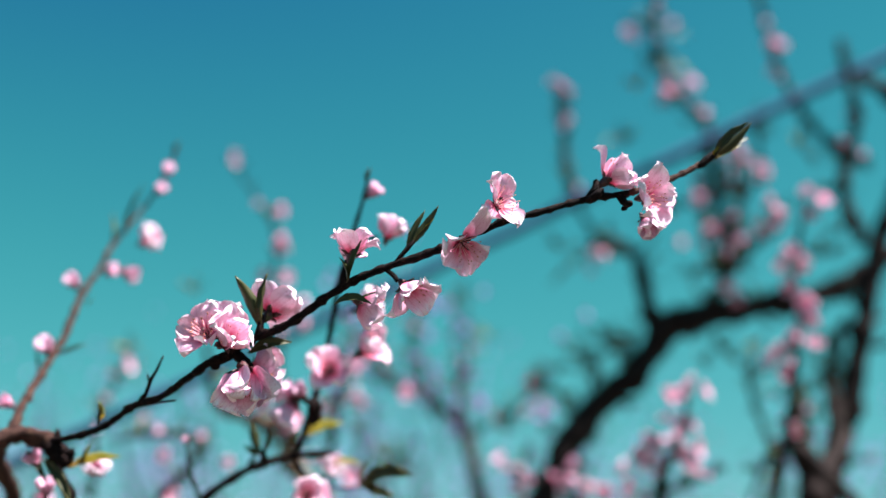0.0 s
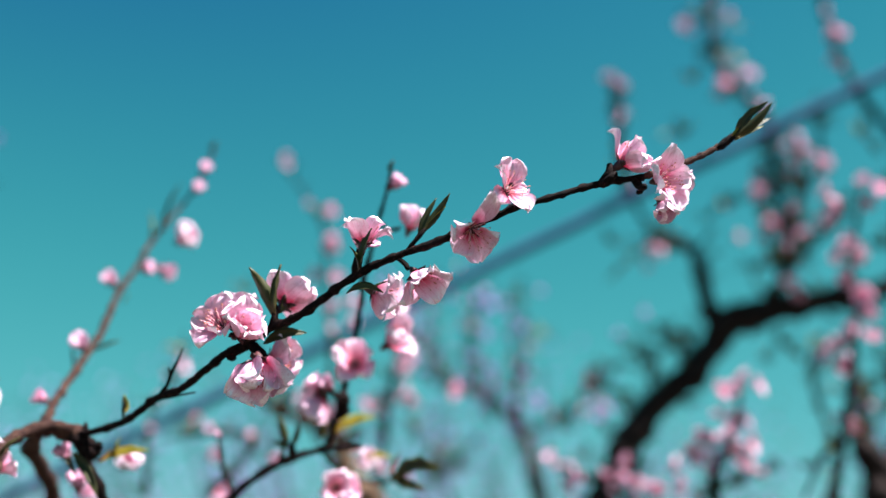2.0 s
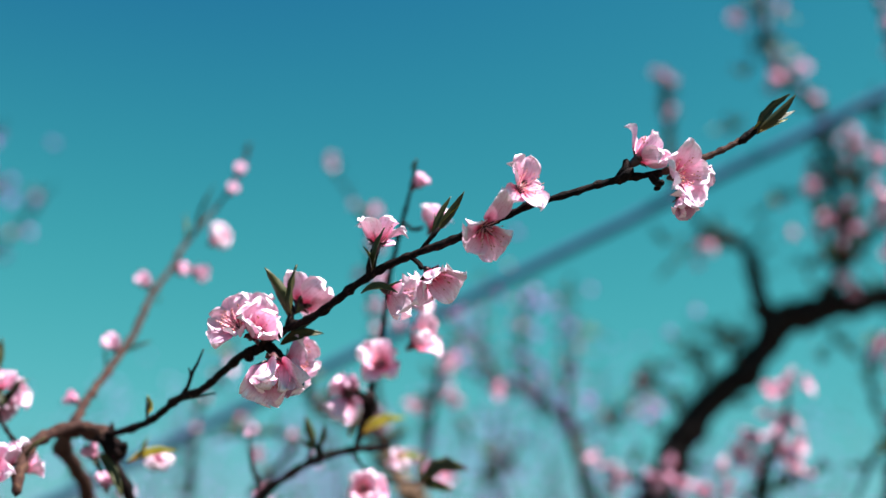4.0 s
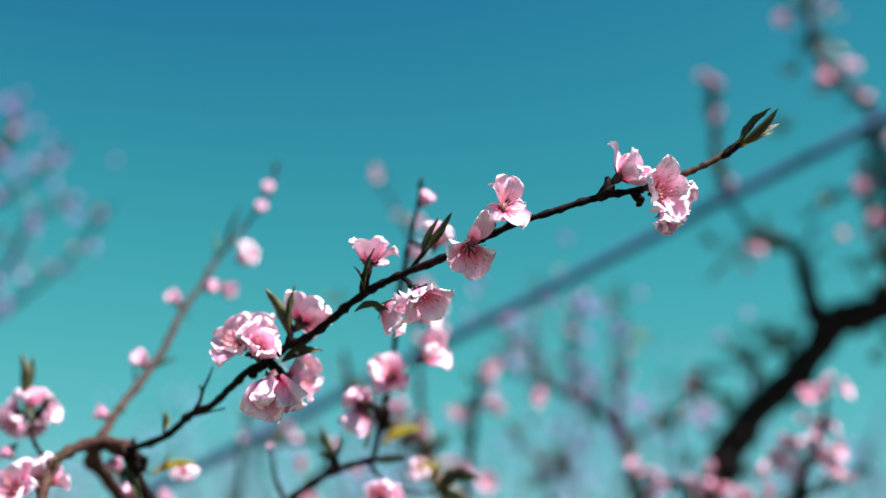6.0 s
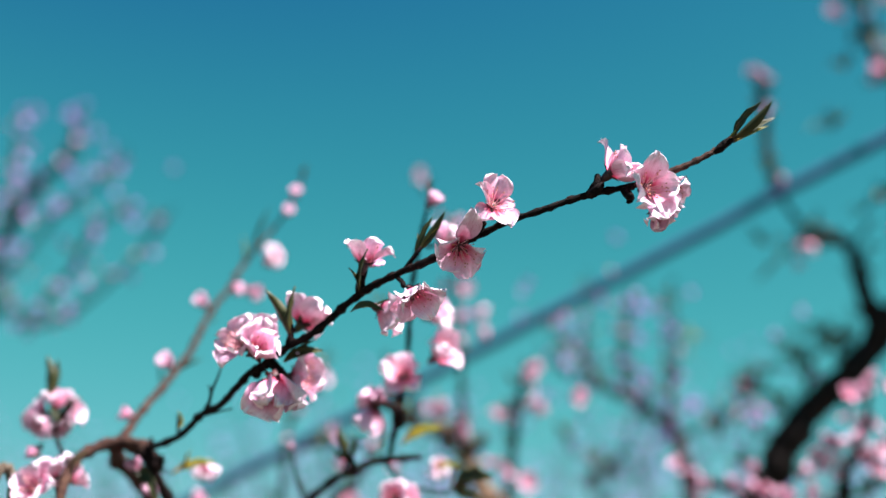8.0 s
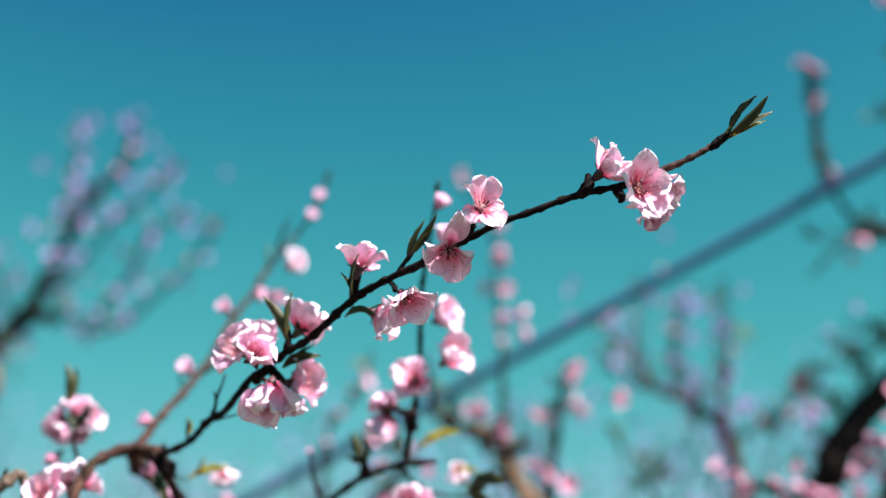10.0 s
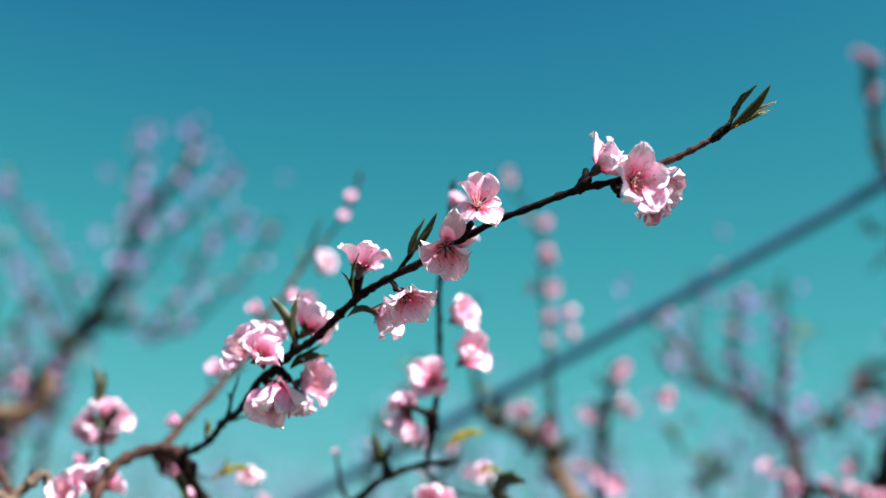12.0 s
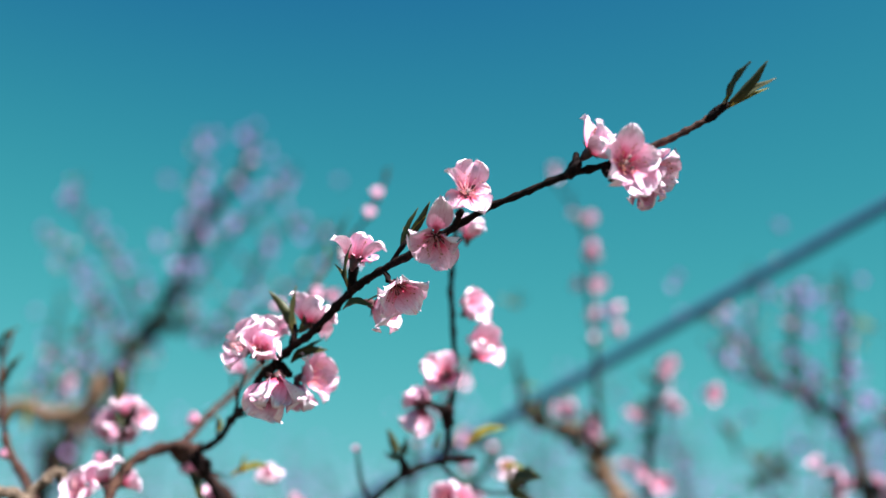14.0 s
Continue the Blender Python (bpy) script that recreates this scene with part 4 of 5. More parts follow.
blossom(behind_tree, (-0.153, 1.868, 1.807), None, 1.15)
blossom(behind_tree, (-0.165, 1.868, 1.87), None, 1.15)
blossom(behind_tree, (-0.212, 1.82, 1.705), None, 1.15)
blossom(behind_tree, (-0.203, 1.82, 1.696), None, 1.15)
blossom(behind_tree, (-0.163, 1.82, 1.683), None, 1.15)
blossom(behind_tree, (-0.096, 1.82, 1.815), None, 1.15)
tuft(behind_tree, (-0.183, 1.868, 1.836), 3, 0.035, 0.2)
tuft(behind_tree, (-0.179, 1.868, 1.818), 3, 0.035, 0.2)
tuft(behind_tree, (-0.189, 1.868, 1.802), 3, 0.035, 0.2)
tuft(behind_tree, (-0.169, 1.868, 1.857), 3, 0.035, 0.2)
tuft(behind_tree, (-0.195, 1.868, 1.751), 3, 0.035, 0.2)
tuft(behind_tree, (-0.199, 1.868, 1.701), 3, 0.035, 0.2)
shoot(behind_tree, [(-0.262, 1.85, 1.767), (-0.277, 1.87, 1.832), (-0.285, 1.88, 1.924), (-0.297, 1.885, 2), (-0.303, 1.89, 2.089), (-0.338, 1.93, 2.153), (-0.407, 1.97, 2.249)], 0.0045, 0.0018, 0, 2, 2, BARK_TWIG)
blossom(behind_tree, (-0.407, 1.97, 2.249), None, 1.15)
blossom(behind_tree, (-0.299, 1.89, 2.067), None, 1.15)
blossom(behind_tree, (-0.287, 1.89, 2.07), None, 1.15)
blossom(behind_tree, (-0.305, 1.89, 2.01), None, 1.15)
blossom(behind_tree, (-0.285, 1.89, 2.001), None, 1.15)
blossom(behind_tree, (-0.268, 1.89, 1.974), None, 1.15)
blossom(behind_tree, (-0.298, 1.89, 1.95), None, 1.15)
blossom(behind_tree, (-0.277, 1.89, 1.953), None, 1.15)
blossom(behind_tree, (-0.246, 1.89, 1.921), None, 1.15)
blossom(behind_tree, (-0.302, 1.89, 2.12), None, 1.15)
blossom(behind_tree, (-0.301, 1.6, 1.681), None, 0.98)
blossom(behind_tree, (-0.406, 1.7, 1.693), None, 0.98)
blossom(behind_tree, (-0.466, 1.8, 1.758), None, 0.98)
blossom(behind_tree, (-0.539, 1.9, 1.867), None, 0.98)
blossom(behind_tree, (-0.401, 1.7, 1.65), None, 0.98)
blossom(behind_tree, (-0.429, 1.3, 1.606), None, 0.98)
blossom(behind_tree, (-0.18, 1.868, 1.823), None, 0.98)
shoot(behind_tree, [(-0.499, 1.7, 1.644), (-0.509, 1.72, 1.701), (-0.518, 1.75, 1.761), (-0.535, 1.85, 1.821), (-0.533, 1.9, 1.876), (-0.534, 1.92, 1.927)], 0.004, 0.0015, 0, 3, 5)
shoot(behind_tree, [(-0.379, 1.6, 1.634), (-0.337, 1.65, 1.715), (-0.439, 1.7, 1.729), (-0.495, 1.75, 1.729)], 0.005, 0.002, 0, 2, 5)
tuft(behind_tree, (-0.43, 1.9, 1.988), 3, 0.04, 0.2)
# ---- the tree at the right, in front of the big limb ----
front_tree = tree_base(0.52, 1.75, "peach tree with drooping twigs crowded with pink blossoms")
twig(front_tree, [(0.52, 1.75, -0.05), (0.5, 1.74, 0.6), (0.46, 1.74, 1.2)], 0.055, 0.032, BARK_LIMB, name='trunk', knots=0.2, seg=12, step=0.03)
shoot(front_tree, [(0.46, 1.74, 1.18), (0.44, 1.73, 1.641), (0.459, 1.726, 1.74), (0.478, 1.726, 1.823), (0.489, 1.726, 1.9), (0.489, 1.726, 1.974), (0.513, 1.726, 2.082)], 0.006, 0.003, 2, 4, 6, BARK_TWIG)
blossom(front_tree, (0.471, 1.726, 2.076), None, 1.1)
blossom(front_tree, (0.484, 1.726, 2.064), None, 1.1)
blossom(front_tree, (0.518, 1.726, 2.086), None, 1.1)
blossom(front_tree, (0.529, 1.726, 2.073), None, 1.1)
blossom(front_tree, (0.521, 1.726, 2.055), None, 1.1)
blossom(front_tree, (0.459, 1.726, 2.06), None, 1.1)
blossom(front_tree, (0.465, 1.726, 1.987), None, 1.1)
blossom(front_tree, (0.471, 1.726, 1.97), None, 1.1)
blossom(front_tree, (0.496, 1.726, 1.983), None, 1.1)
blossom(front_tree, (0.504, 1.726, 1.968), None, 1.1)
blossom(front_tree, (0.492, 1.726, 2), None, 1.1)
blossom(front_tree, (0.478, 1.726, 1.954), None, 1.1)
blossom(front_tree, (0.497, 1.726, 1.924), None, 1.1)
blossom(front_tree, (0.5, 1.726, 1.899), None, 1.1)
blossom(front_tree, (0.494, 1.726, 1.875), None, 1.1)
blossom(front_tree, (0.504, 1.726, 1.857), None, 1.1)
blossom(front_tree, (0.486, 1.726, 1.867), None, 1.1)
blossom(front_tree, (0.451, 1.726, 1.867), None, 1.1)
blossom(front_tree, (0.462, 1.726, 1.847), None, 1.1)
blossom(front_tree, (0.452, 1.726, 1.839), None, 1.1)
blossom(front_tree, (0.477, 1.726, 1.825), None, 1.1)
twig(front_tree, [(0.46, 1.74, 1.15), (0.36, 1.72, 1.5), (0.284, 1.72, 1.633), (0.281, 1.71, 1.677), (0.298, 1.705, 1.714), (0.312, 1.7, 1.752), (0.32, 1.7, 1.791)], 0.009, 0.0022, BARK_TWIG)
blossom(front_tree, (0.289, 1.7, 1.783), None, 0.9)
blossom(front_tree, (0.298, 1.7, 1.792), None, 0.9)
blossom(front_tree, (0.319, 1.7, 1.795), None, 0.9)
blossom(front_tree, (0.329, 1.7, 1.799), None, 0.9)
blossom(front_tree, (0.336, 1.7, 1.791), None, 0.9)
blossom(front_tree, (0.256, 1.7, 1.705), None, 0.9)
blossom(front_tree, (0.273, 1.7, 1.734), None, 0.9)
blossom(front_tree, (0.292, 1.7, 1.749), None, 0.9)
blossom(front_tree, (0.306, 1.7, 1.728), None, 0.9)
blossom(front_tree, (0.32, 1.7, 1.714), None, 0.9)
blossom(front_tree, (0.328, 1.7, 1.704), None, 0.9)
blossom(front_tree, (0.297, 1.7, 1.705), None, 0.9)
blossom(front_tree, (0.279, 1.7, 1.713), None, 0.9)
blossom(front_tree, (0.263, 1.7, 1.69), None, 0.9)
blossom(front_tree, (0.239, 1.7, 1.696), None, 0.9)
blossom(front_tree, (0.314, 1.7, 1.743), None, 0.9)
blossom(front_tree, (0.261, 1.712, 1.719), None, 0.9)
blossom(front_tree, (0.272, 1.712, 1.712), None, 0.9)
blossom(front_tree, (0.296, 1.712, 1.735), None, 0.9)
blossom(front_tree, (0.314, 1.712, 1.746), None, 0.9)
blossom(front_tree, (0.307, 1.712, 1.723), None, 0.9)
blossom(front_tree, (0.321, 1.712, 1.708), None, 0.9)
blossom(front_tree, (0.328, 1.712, 1.7), None, 0.9)
blossom(front_tree, (0.284, 1.712, 1.685), None, 0.9)
blossom(front_tree, (0.275, 1.712, 1.693), None, 0.9)
blossom(front_tree, (0.311, 1.712, 1.708), None, 0.9)
twig(front_tree, [(0.45, 1.75, 1.1), (0.2, 1.78, 1.45), (0.183, 1.78, 1.63), (0.144, 1.78, 1.669), (0.101, 1.78, 1.685), (0.065, 1.78, 1.7)], 0.009, 0.0025, BARK_TWIG)
blossom(front_tree, (0.065, 1.785, 1.701), None, 0.9)
blossom(front_tree, (0.077, 1.785, 1.687), None, 0.9)
blossom(front_tree, (0.101, 1.785, 1.685), None, 0.9)
blossom(front_tree, (0.093, 1.785, 1.669), None, 0.9)
blossom(front_tree, (0.077, 1.785, 1.66), None, 0.9)
blossom(front_tree, (0.109, 1.785, 1.673), None, 0.9)
blossom(front_tree, (0.135, 1.785, 1.677), None, 0.9)
blossom(front_tree, (0.145, 1.785, 1.668), None, 0.9)
blossom(front_tree, (0.174, 1.785, 1.697), None, 0.9)
blossom(front_tree, (0.162, 1.785, 1.673), None, 0.9)
blossom(front_tree, (0.181, 1.785, 1.681), None, 0.9)
blossom(front_tree, (0.196, 1.785, 1.658), None, 0.9)
blossom(front_tree, (0.208, 1.785, 1.663), None, 0.9)
blossom(front_tree, (0.245, 1.785, 1.693), None, 0.9)
blossom(front_tree, (0.252, 1.785, 1.67), None, 0.9)
blossom(front_tree, (0.259, 1.785, 1.662), None, 0.9)
blossom(front_tree, (0.166, 1.785, 1.652), None, 0.9)
blossom(front_tree, (0.231, 1.785, 1.652), None, 0.9)
shoot(front_tree, [(0.261, 1.71, 1.647), (0.322, 1.71, 1.67), (0.368, 1.71, 1.689)], 0.003, 0.0015, 0, 2, 6)
shoot(front_tree, [(0.504, 1.75, 1.744), (0.435, 1.73, 1.71), (0.397, 1.72, 1.647)], 0.004, 0.002, 0, 0, 4)
# ---- the old tree at the right with a heavy dark limb ----
old_tree = tree_base(0.62, 2.38, "old peach tree with a heavy dark crooked limb")
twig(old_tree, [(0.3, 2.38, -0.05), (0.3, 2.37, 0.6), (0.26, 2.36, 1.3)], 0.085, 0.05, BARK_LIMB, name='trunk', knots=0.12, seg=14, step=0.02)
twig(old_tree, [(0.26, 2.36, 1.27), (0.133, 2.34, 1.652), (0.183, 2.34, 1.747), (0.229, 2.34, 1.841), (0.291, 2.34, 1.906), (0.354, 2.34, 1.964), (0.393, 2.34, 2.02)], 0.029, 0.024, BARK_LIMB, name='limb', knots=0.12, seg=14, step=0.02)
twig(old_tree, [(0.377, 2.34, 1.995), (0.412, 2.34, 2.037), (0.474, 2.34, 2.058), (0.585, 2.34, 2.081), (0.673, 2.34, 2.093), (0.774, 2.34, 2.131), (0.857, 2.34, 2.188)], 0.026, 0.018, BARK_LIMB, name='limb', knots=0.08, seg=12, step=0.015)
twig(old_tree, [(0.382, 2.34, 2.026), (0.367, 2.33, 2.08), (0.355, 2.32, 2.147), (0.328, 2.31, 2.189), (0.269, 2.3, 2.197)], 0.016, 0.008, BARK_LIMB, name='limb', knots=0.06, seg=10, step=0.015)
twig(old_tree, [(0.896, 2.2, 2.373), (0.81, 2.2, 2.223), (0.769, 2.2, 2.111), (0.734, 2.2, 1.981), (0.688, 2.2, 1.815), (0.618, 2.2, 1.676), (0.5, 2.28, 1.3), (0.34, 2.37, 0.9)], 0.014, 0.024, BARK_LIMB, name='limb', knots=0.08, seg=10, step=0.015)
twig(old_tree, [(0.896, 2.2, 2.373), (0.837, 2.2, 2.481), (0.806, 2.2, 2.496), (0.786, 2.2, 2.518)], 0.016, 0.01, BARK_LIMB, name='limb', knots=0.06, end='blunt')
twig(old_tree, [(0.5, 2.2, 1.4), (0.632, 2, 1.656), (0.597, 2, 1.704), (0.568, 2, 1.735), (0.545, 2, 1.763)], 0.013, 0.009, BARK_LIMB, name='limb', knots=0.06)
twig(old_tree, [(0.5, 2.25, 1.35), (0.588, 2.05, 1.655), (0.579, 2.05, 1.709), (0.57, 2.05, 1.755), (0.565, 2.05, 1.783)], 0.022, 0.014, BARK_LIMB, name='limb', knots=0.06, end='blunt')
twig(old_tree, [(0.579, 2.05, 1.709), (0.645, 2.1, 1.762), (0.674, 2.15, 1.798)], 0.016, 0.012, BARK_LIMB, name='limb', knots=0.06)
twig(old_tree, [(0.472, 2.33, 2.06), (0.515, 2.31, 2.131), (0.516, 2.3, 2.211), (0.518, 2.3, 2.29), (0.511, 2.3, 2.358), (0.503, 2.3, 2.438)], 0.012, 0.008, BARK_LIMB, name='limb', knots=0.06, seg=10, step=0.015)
shoot(old_tree, [(0.505, 2.3, 2.426), (0.494, 2.3, 2.463), (0.46, 2.3, 2.504), (0.417, 2.3, 2.56), (0.401, 2.3, 2.638), (0.413, 2.3, 2.757)], 0.008, 0.005, 3, 4, 26, BARK_LIMB)
tuft(old_tree, (0.478, 2.3, 2.233), 4, 0.05, 0.1)
tuft(old_tree, (0.469, 2.3, 2.257), 4, 0.05, 0.1)
tuft(old_tree, (0.556, 2.3, 2.22), 4, 0.05, 0.1)
tuft(old_tree, (0.495, 2.3, 2.31), 4, 0.05, 0.1)
tuft(old_tree, (0.555, 2.3, 2.297), 4, 0.05, 0.1)
tuft(old_tree, (0.536, 2.3, 2.345), 4, 0.05, 0.1)
tuft(old_tree, (0.488, 2.3, 2.383), 4, 0.05, 0.1)
tuft(old_tree, (0.536, 2.3, 2.419), 4, 0.05, 0.1)
tuft(old_tree, (0.6, 2.3, 2.432), 4, 0.05, 0.1)
tuft(old_tree, (0.328, 2.3, 2.417), 4, 0.05, 0.1)
tuft(old_tree, (0.476, 2.3, 2.457), 4, 0.05, 0.1)
tuft(old_tree, (0.427, 2.3, 2.496), 4, 0.05, 0.1)
tuft(old_tree, (0.449, 2.3, 2.572), 4, 0.05, 0.1)
tuft(old_tree, (0.387, 2.3, 2.599), 4, 0.05, 0.1)
tuft(old_tree, (0.379, 2.3, 2.678), 4, 0.05, 0.1)
tuft(old_tree, (0.437, 2.3, 2.663), 4, 0.05, 0.1)
tuft(old_tree, (0.506, 2.3, 2.162), 4, 0.05, 0.1)
tuft(old_tree, (0.554, 2.3, 2.145), 4, 0.05, 0.1)
tuft(old_tree, (0.483, 2.3, 2.134), 4, 0.05, 0.1)
tuft(old_tree, (0.61, 2.3, 2.237), 4, 0.05, 0.1)
tuft(old_tree, (0.638, 2.3, 2.237), 4, 0.05, 0.1)
tuft(old_tree, (0.576, 2.3, 2.088), 4, 0.05, 0.1)
tuft(old_tree, (0.49, 2.3, 2.088), 4, 0.05, 0.1)
shoot(old_tree, [(0.516, 2.3, 2.211), (0.553, 2.3, 2.273), (0.592, 2.3, 2.345), (0.604, 2.3, 2.432)], 0.007, 0.004, 0, 2, 6, BARK_TWIG)
shoot(old_tree, [(0.521, 2.3, 2.134), (0.586, 2.3, 2.202), (0.632, 2.3, 2.237), (0.644, 2.3, 2.284)], 0.008, 0.004, 0, 2, 8, BARK_TWIG)
shoot(old_tree, [(0.518, 2.3, 2.29), (0.471, 2.3, 2.286), (0.403, 2.3, 2.263), (0.357, 2.3, 2.228)], 0.004, 0.002, 0, 2, 8, BARK_TWIG)
shoot(old_tree, [(0.515, 2.25, 2.119), (0.528, 2.22, 2.199), (0.535, 2.2, 2.272), (0.533, 2.2, 2.353)], 0.006, 0.004, 2, 3, 18, BARK_LIMB)
shoot(old_tree, [(0.493, 2.3, 2.134), (0.483, 2.3, 2.227), (0.484, 2.3, 2.322), (0.502, 2.3, 2.383)], 0.005, 0.003, 1, 2, 14, BARK_LIMB)
blossom(old_tree, (0.536, 2.25, 2.378), None, 1.09)
blossom(old_tree, (0.564, 2.25, 2.344), None, 1.09)
blossom(old_tree, (0.593, 2.25, 2.331), None, 1.09)
blossom(old_tree, (0.487, 2.25, 2.202), None, 1.09)
blossom(old_tree, (0.527, 2.25, 2.175), None, 1.09)
blossom(old_tree, (0.571, 2.25, 2.207), None, 1.09)
blossom(old_tree, (0.594, 2.25, 2.206), None, 1.09)
blossom(old_tree, (0.529, 2.25, 2.082), None, 1.09)
blossom(old_tree, (0.465, 2.25, 2.515), None, 1.09)
blossom(old_tree, (0.41, 2.25, 2.499), None, 1.09)
blossom(old_tree, (0.343, 2.3, 2.659), None, 1.09)
blossom(old_tree, (0.36, 2.3, 2.642), None, 1.09)
blossom(old_tree, (0.416, 2.3, 2.697), None, 1.09)
blossom(old_tree, (0.429, 2.3, 2.687), None, 1.09)
blossom(old_tree, (0.408, 2.3, 2.522), None, 1.09)
blossom(old_tree, (0.423, 2.3, 2.511), None, 1.09)
blossom(old_tree, (0.47, 2.3, 2.539), None, 1.09)
blossom(old_tree, (0.441, 2.3, 2.534), None, 1.09)
blossom(old_tree, (0.521, 2.3, 2.209), None, 1.09)
blossom(old_tree, (0.499, 2.3, 2.215), None, 1.09)
blossom(old_tree, (0.481, 2.3, 2.198), None, 1.09)
blossom(old_tree, (0.564, 2.3, 2.202), None, 1.09)
blossom(old_tree, (0.582, 2.3, 2.226), None, 1.09)
twig(old_tree, [(0.278, 2.3, 2.198), (0.25, 2.28, 2.229), (0.223, 2.27, 2.279)], 0.004, 0.005, BARK_TWIG)
shoot(old_tree, [(0.225, 2.27, 2.277), (0.211, 2.27, 2.315), (0.205, 2.27, 2.412), (0.2, 2.27, 2.525)], 0.008, 0.006, 1, 4, 28, BARK_LIMB)
# limb end wrapped in the lighter bark so that it looks sunlit
twig(old_tree, [(0.328, 2.31, 2.189), (0.294, 2.3, 2.201), (0.264, 2.3, 2.197)], 0.013, 0.009, BARK_SUNLIT, knots=0.02, wobble=0.35, end='blunt')
tuft(old_tree, (0.266, 2.29, 2.203), 4, 0.035, 0.3)
tuft(old_tree, (0.283, 2.29, 2.214), 4, 0.035, 0.3)
tuft(old_tree, (0.254, 2.29, 2.18), 4, 0.035, 0.3)
tuft(old_tree, (0.237, 2.29, 2.162), 4, 0.035, 0.3)
tuft(old_tree, (0.298, 2.29, 2.167), 4, 0.035, 0.3)
blossom(old_tree, (0.199, 2.27, 2.535), None, 1.09)
blossom(old_tree, (0.208, 2.27, 2.524), None, 1.09)
blossom(old_tree, (0.191, 2.27, 2.527), None, 1.09)
blossom(old_tree, (0.215, 2.27, 2.439), None, 1.09)
blossom(old_tree, (0.262, 2.27, 2.156), None, 1.09)
blossom(old_tree, (0.246, 2.27, 2.148), None, 1.09)
blossom(old_tree, (0.285, 2.27, 2.173), None, 1.09)
shoot(old_tree, [(0.82, 2.3, 2.365), (0.757, 2.3, 2.4), (0.688, 2.3, 2.497), (0.657, 2.3, 2.58), (0.632, 2.3, 2.704), (0.626, 2.3, 2.778)], 0.009, 0.005, 0, 3, 16, BARK_TWIG)
blossom(old_tree, (0.655, 2.3, 2.632), None, 1.09)
blossom(old_tree, (0.663, 2.3, 2.618), None, 1.09)
blossom(old_tree, (0.652, 2.3, 2.574), None, 1.09)
blossom(old_tree, (0.694, 2.3, 2.5), None, 1.09)
blossom(old_tree, (0.758, 2.3, 2.402), None, 1.09)
blossom(old_tree, (0.55, 2.25, 2.367), None, 1.09)
blossom(old_tree, (0.565, 2.25, 2.349), None, 1.09)
blossom(old_tree, (0.533, 2.25, 2.362), None, 1.09)
blossom(old_tree, (0.59, 2.25, 2.325), None, 1.09)
blossom(old_tree, (0.6, 2.25, 2.313), None, 1.09)
blossom(old_tree, (0.456, 2.25, 2.274), None, 1.09)
blossom(old_tree, (0.528, 2.25, 2.08), None, 1.09)
blossom(old_tree, (0.518, 2.25, 2.091), None, 1.09)
blossom(old_tree, (0.534, 2.25, 2.069), None, 1.09)
blossom(old_tree, (0.412, 2.25, 2.177), None, 1.09)
tuft(old_tree, (0.361, 2.3, 2.535), 5, 0.05, 0.2)
tuft(old_tree, (0.423, 2.3, 2.611), 5, 0.05, 0.2)
tuft(old_tree, (0.594, 2.3, 2.449), 5, 0.05, 0.2)
tuft(old_tree, (0.516, 2.3, 2.145), 5, 0.05, 0.2)
tuft(old_tree, (0.45, 2.3, 2.134), 5, 0.05, 0.2)
tuft(old_tree, (0.332, 2.3, 2.416), 5, 0.05, 0.2)
tuft(old_tree, (0.478, 2.3, 2.227), 5, 0.05, 0.2)
tuft(old_tree, (0.557, 2.3, 2.179), 5, 0.05, 0.2)
tuft(old_tree, (0.502, 2.3, 2.25), 5, 0.05, 0.2)
tuft(old_tree, (0.194, 2.3, 2.183), 5, 0.05, 0.2)
tuft(old_tree, (0.21, 2.3, 2.148), 5, 0.05, 0.2)
tuft(old_tree, (0.255, 2.3, 2.177), 5, 0.05, 0.2)
tuft(old_tree, (0.539, 2.3, 2.309), 5, 0.05, 0.2)
tuft(old_tree, (0.211, 2.32, 1.994), 3, 0.045, 0.0)
tuft(old_tree, (0.237, 2.32, 1.96), 3, 0.045, 0.0)
tuft(old_tree, (0.283, 2.32, 2.016), 3, 0.045, 0.0)
tuft(old_tree, (0.298, 2.32, 1.982), 3, 0.045, 0.0)
tuft(old_tree, (0.259, 2.32, 1.949), 3, 0.045, 0.0)
tuft(old_tree, (0.312, 2.32, 1.938), 3, 0.045, 0.0)
tuft(old_tree, (0.268, 2.32, 1.905), 3, 0.045, 0.0)
tuft(old_tree, (0.182, 2.32, 1.938), 3, 0.045, 0.0)
tuft(old_tree, (0.149, 2.32, 1.905), 3, 0.045, 0.0)
tuft(old_tree, (0.498, 2.32, 1.992), 3, 0.045, 0.0)
tuft(old_tree, (0.518, 2.32, 1.97), 3, 0.045, 0.0)
tuft(old_tree, (0.464, 2.32, 1.959), 3, 0.045, 0.0)
tuft(old_tree, (0.538, 2.32, 1.959), 3, 0.045, 0.0)
tuft(old_tree, (0.672, 2.32, 1.914), 3, 0.045, 0.0)
tuft(old_tree, (0.647, 2.32, 1.871), 3, 0.045, 0.0)
tuft(old_tree, (0.676, 2.32, 1.85), 3, 0.045, 0.0)
tuft(old_tree, (0.14, 2.36, 1.933), 3, 0.042, 0.0)
tuft(old_tree, (0.156, 2.36, 1.913), 3, 0.042, 0.0)
tuft(old_tree, (0.129, 2.36, 1.913), 3, 0.042, 0.0)
tuft(old_tree, (0.174, 2.36, 1.952), 3, 0.042, 0.0)
tuft(old_tree, (0.214, 2.36, 1.991), 3, 0.042, 0.0)
tuft(old_tree, (0.246, 2.36, 1.968), 3, 0.042, 0.0)
tuft(old_tree, (0.298, 2.36, 2.014), 3, 0.042, 0.0)
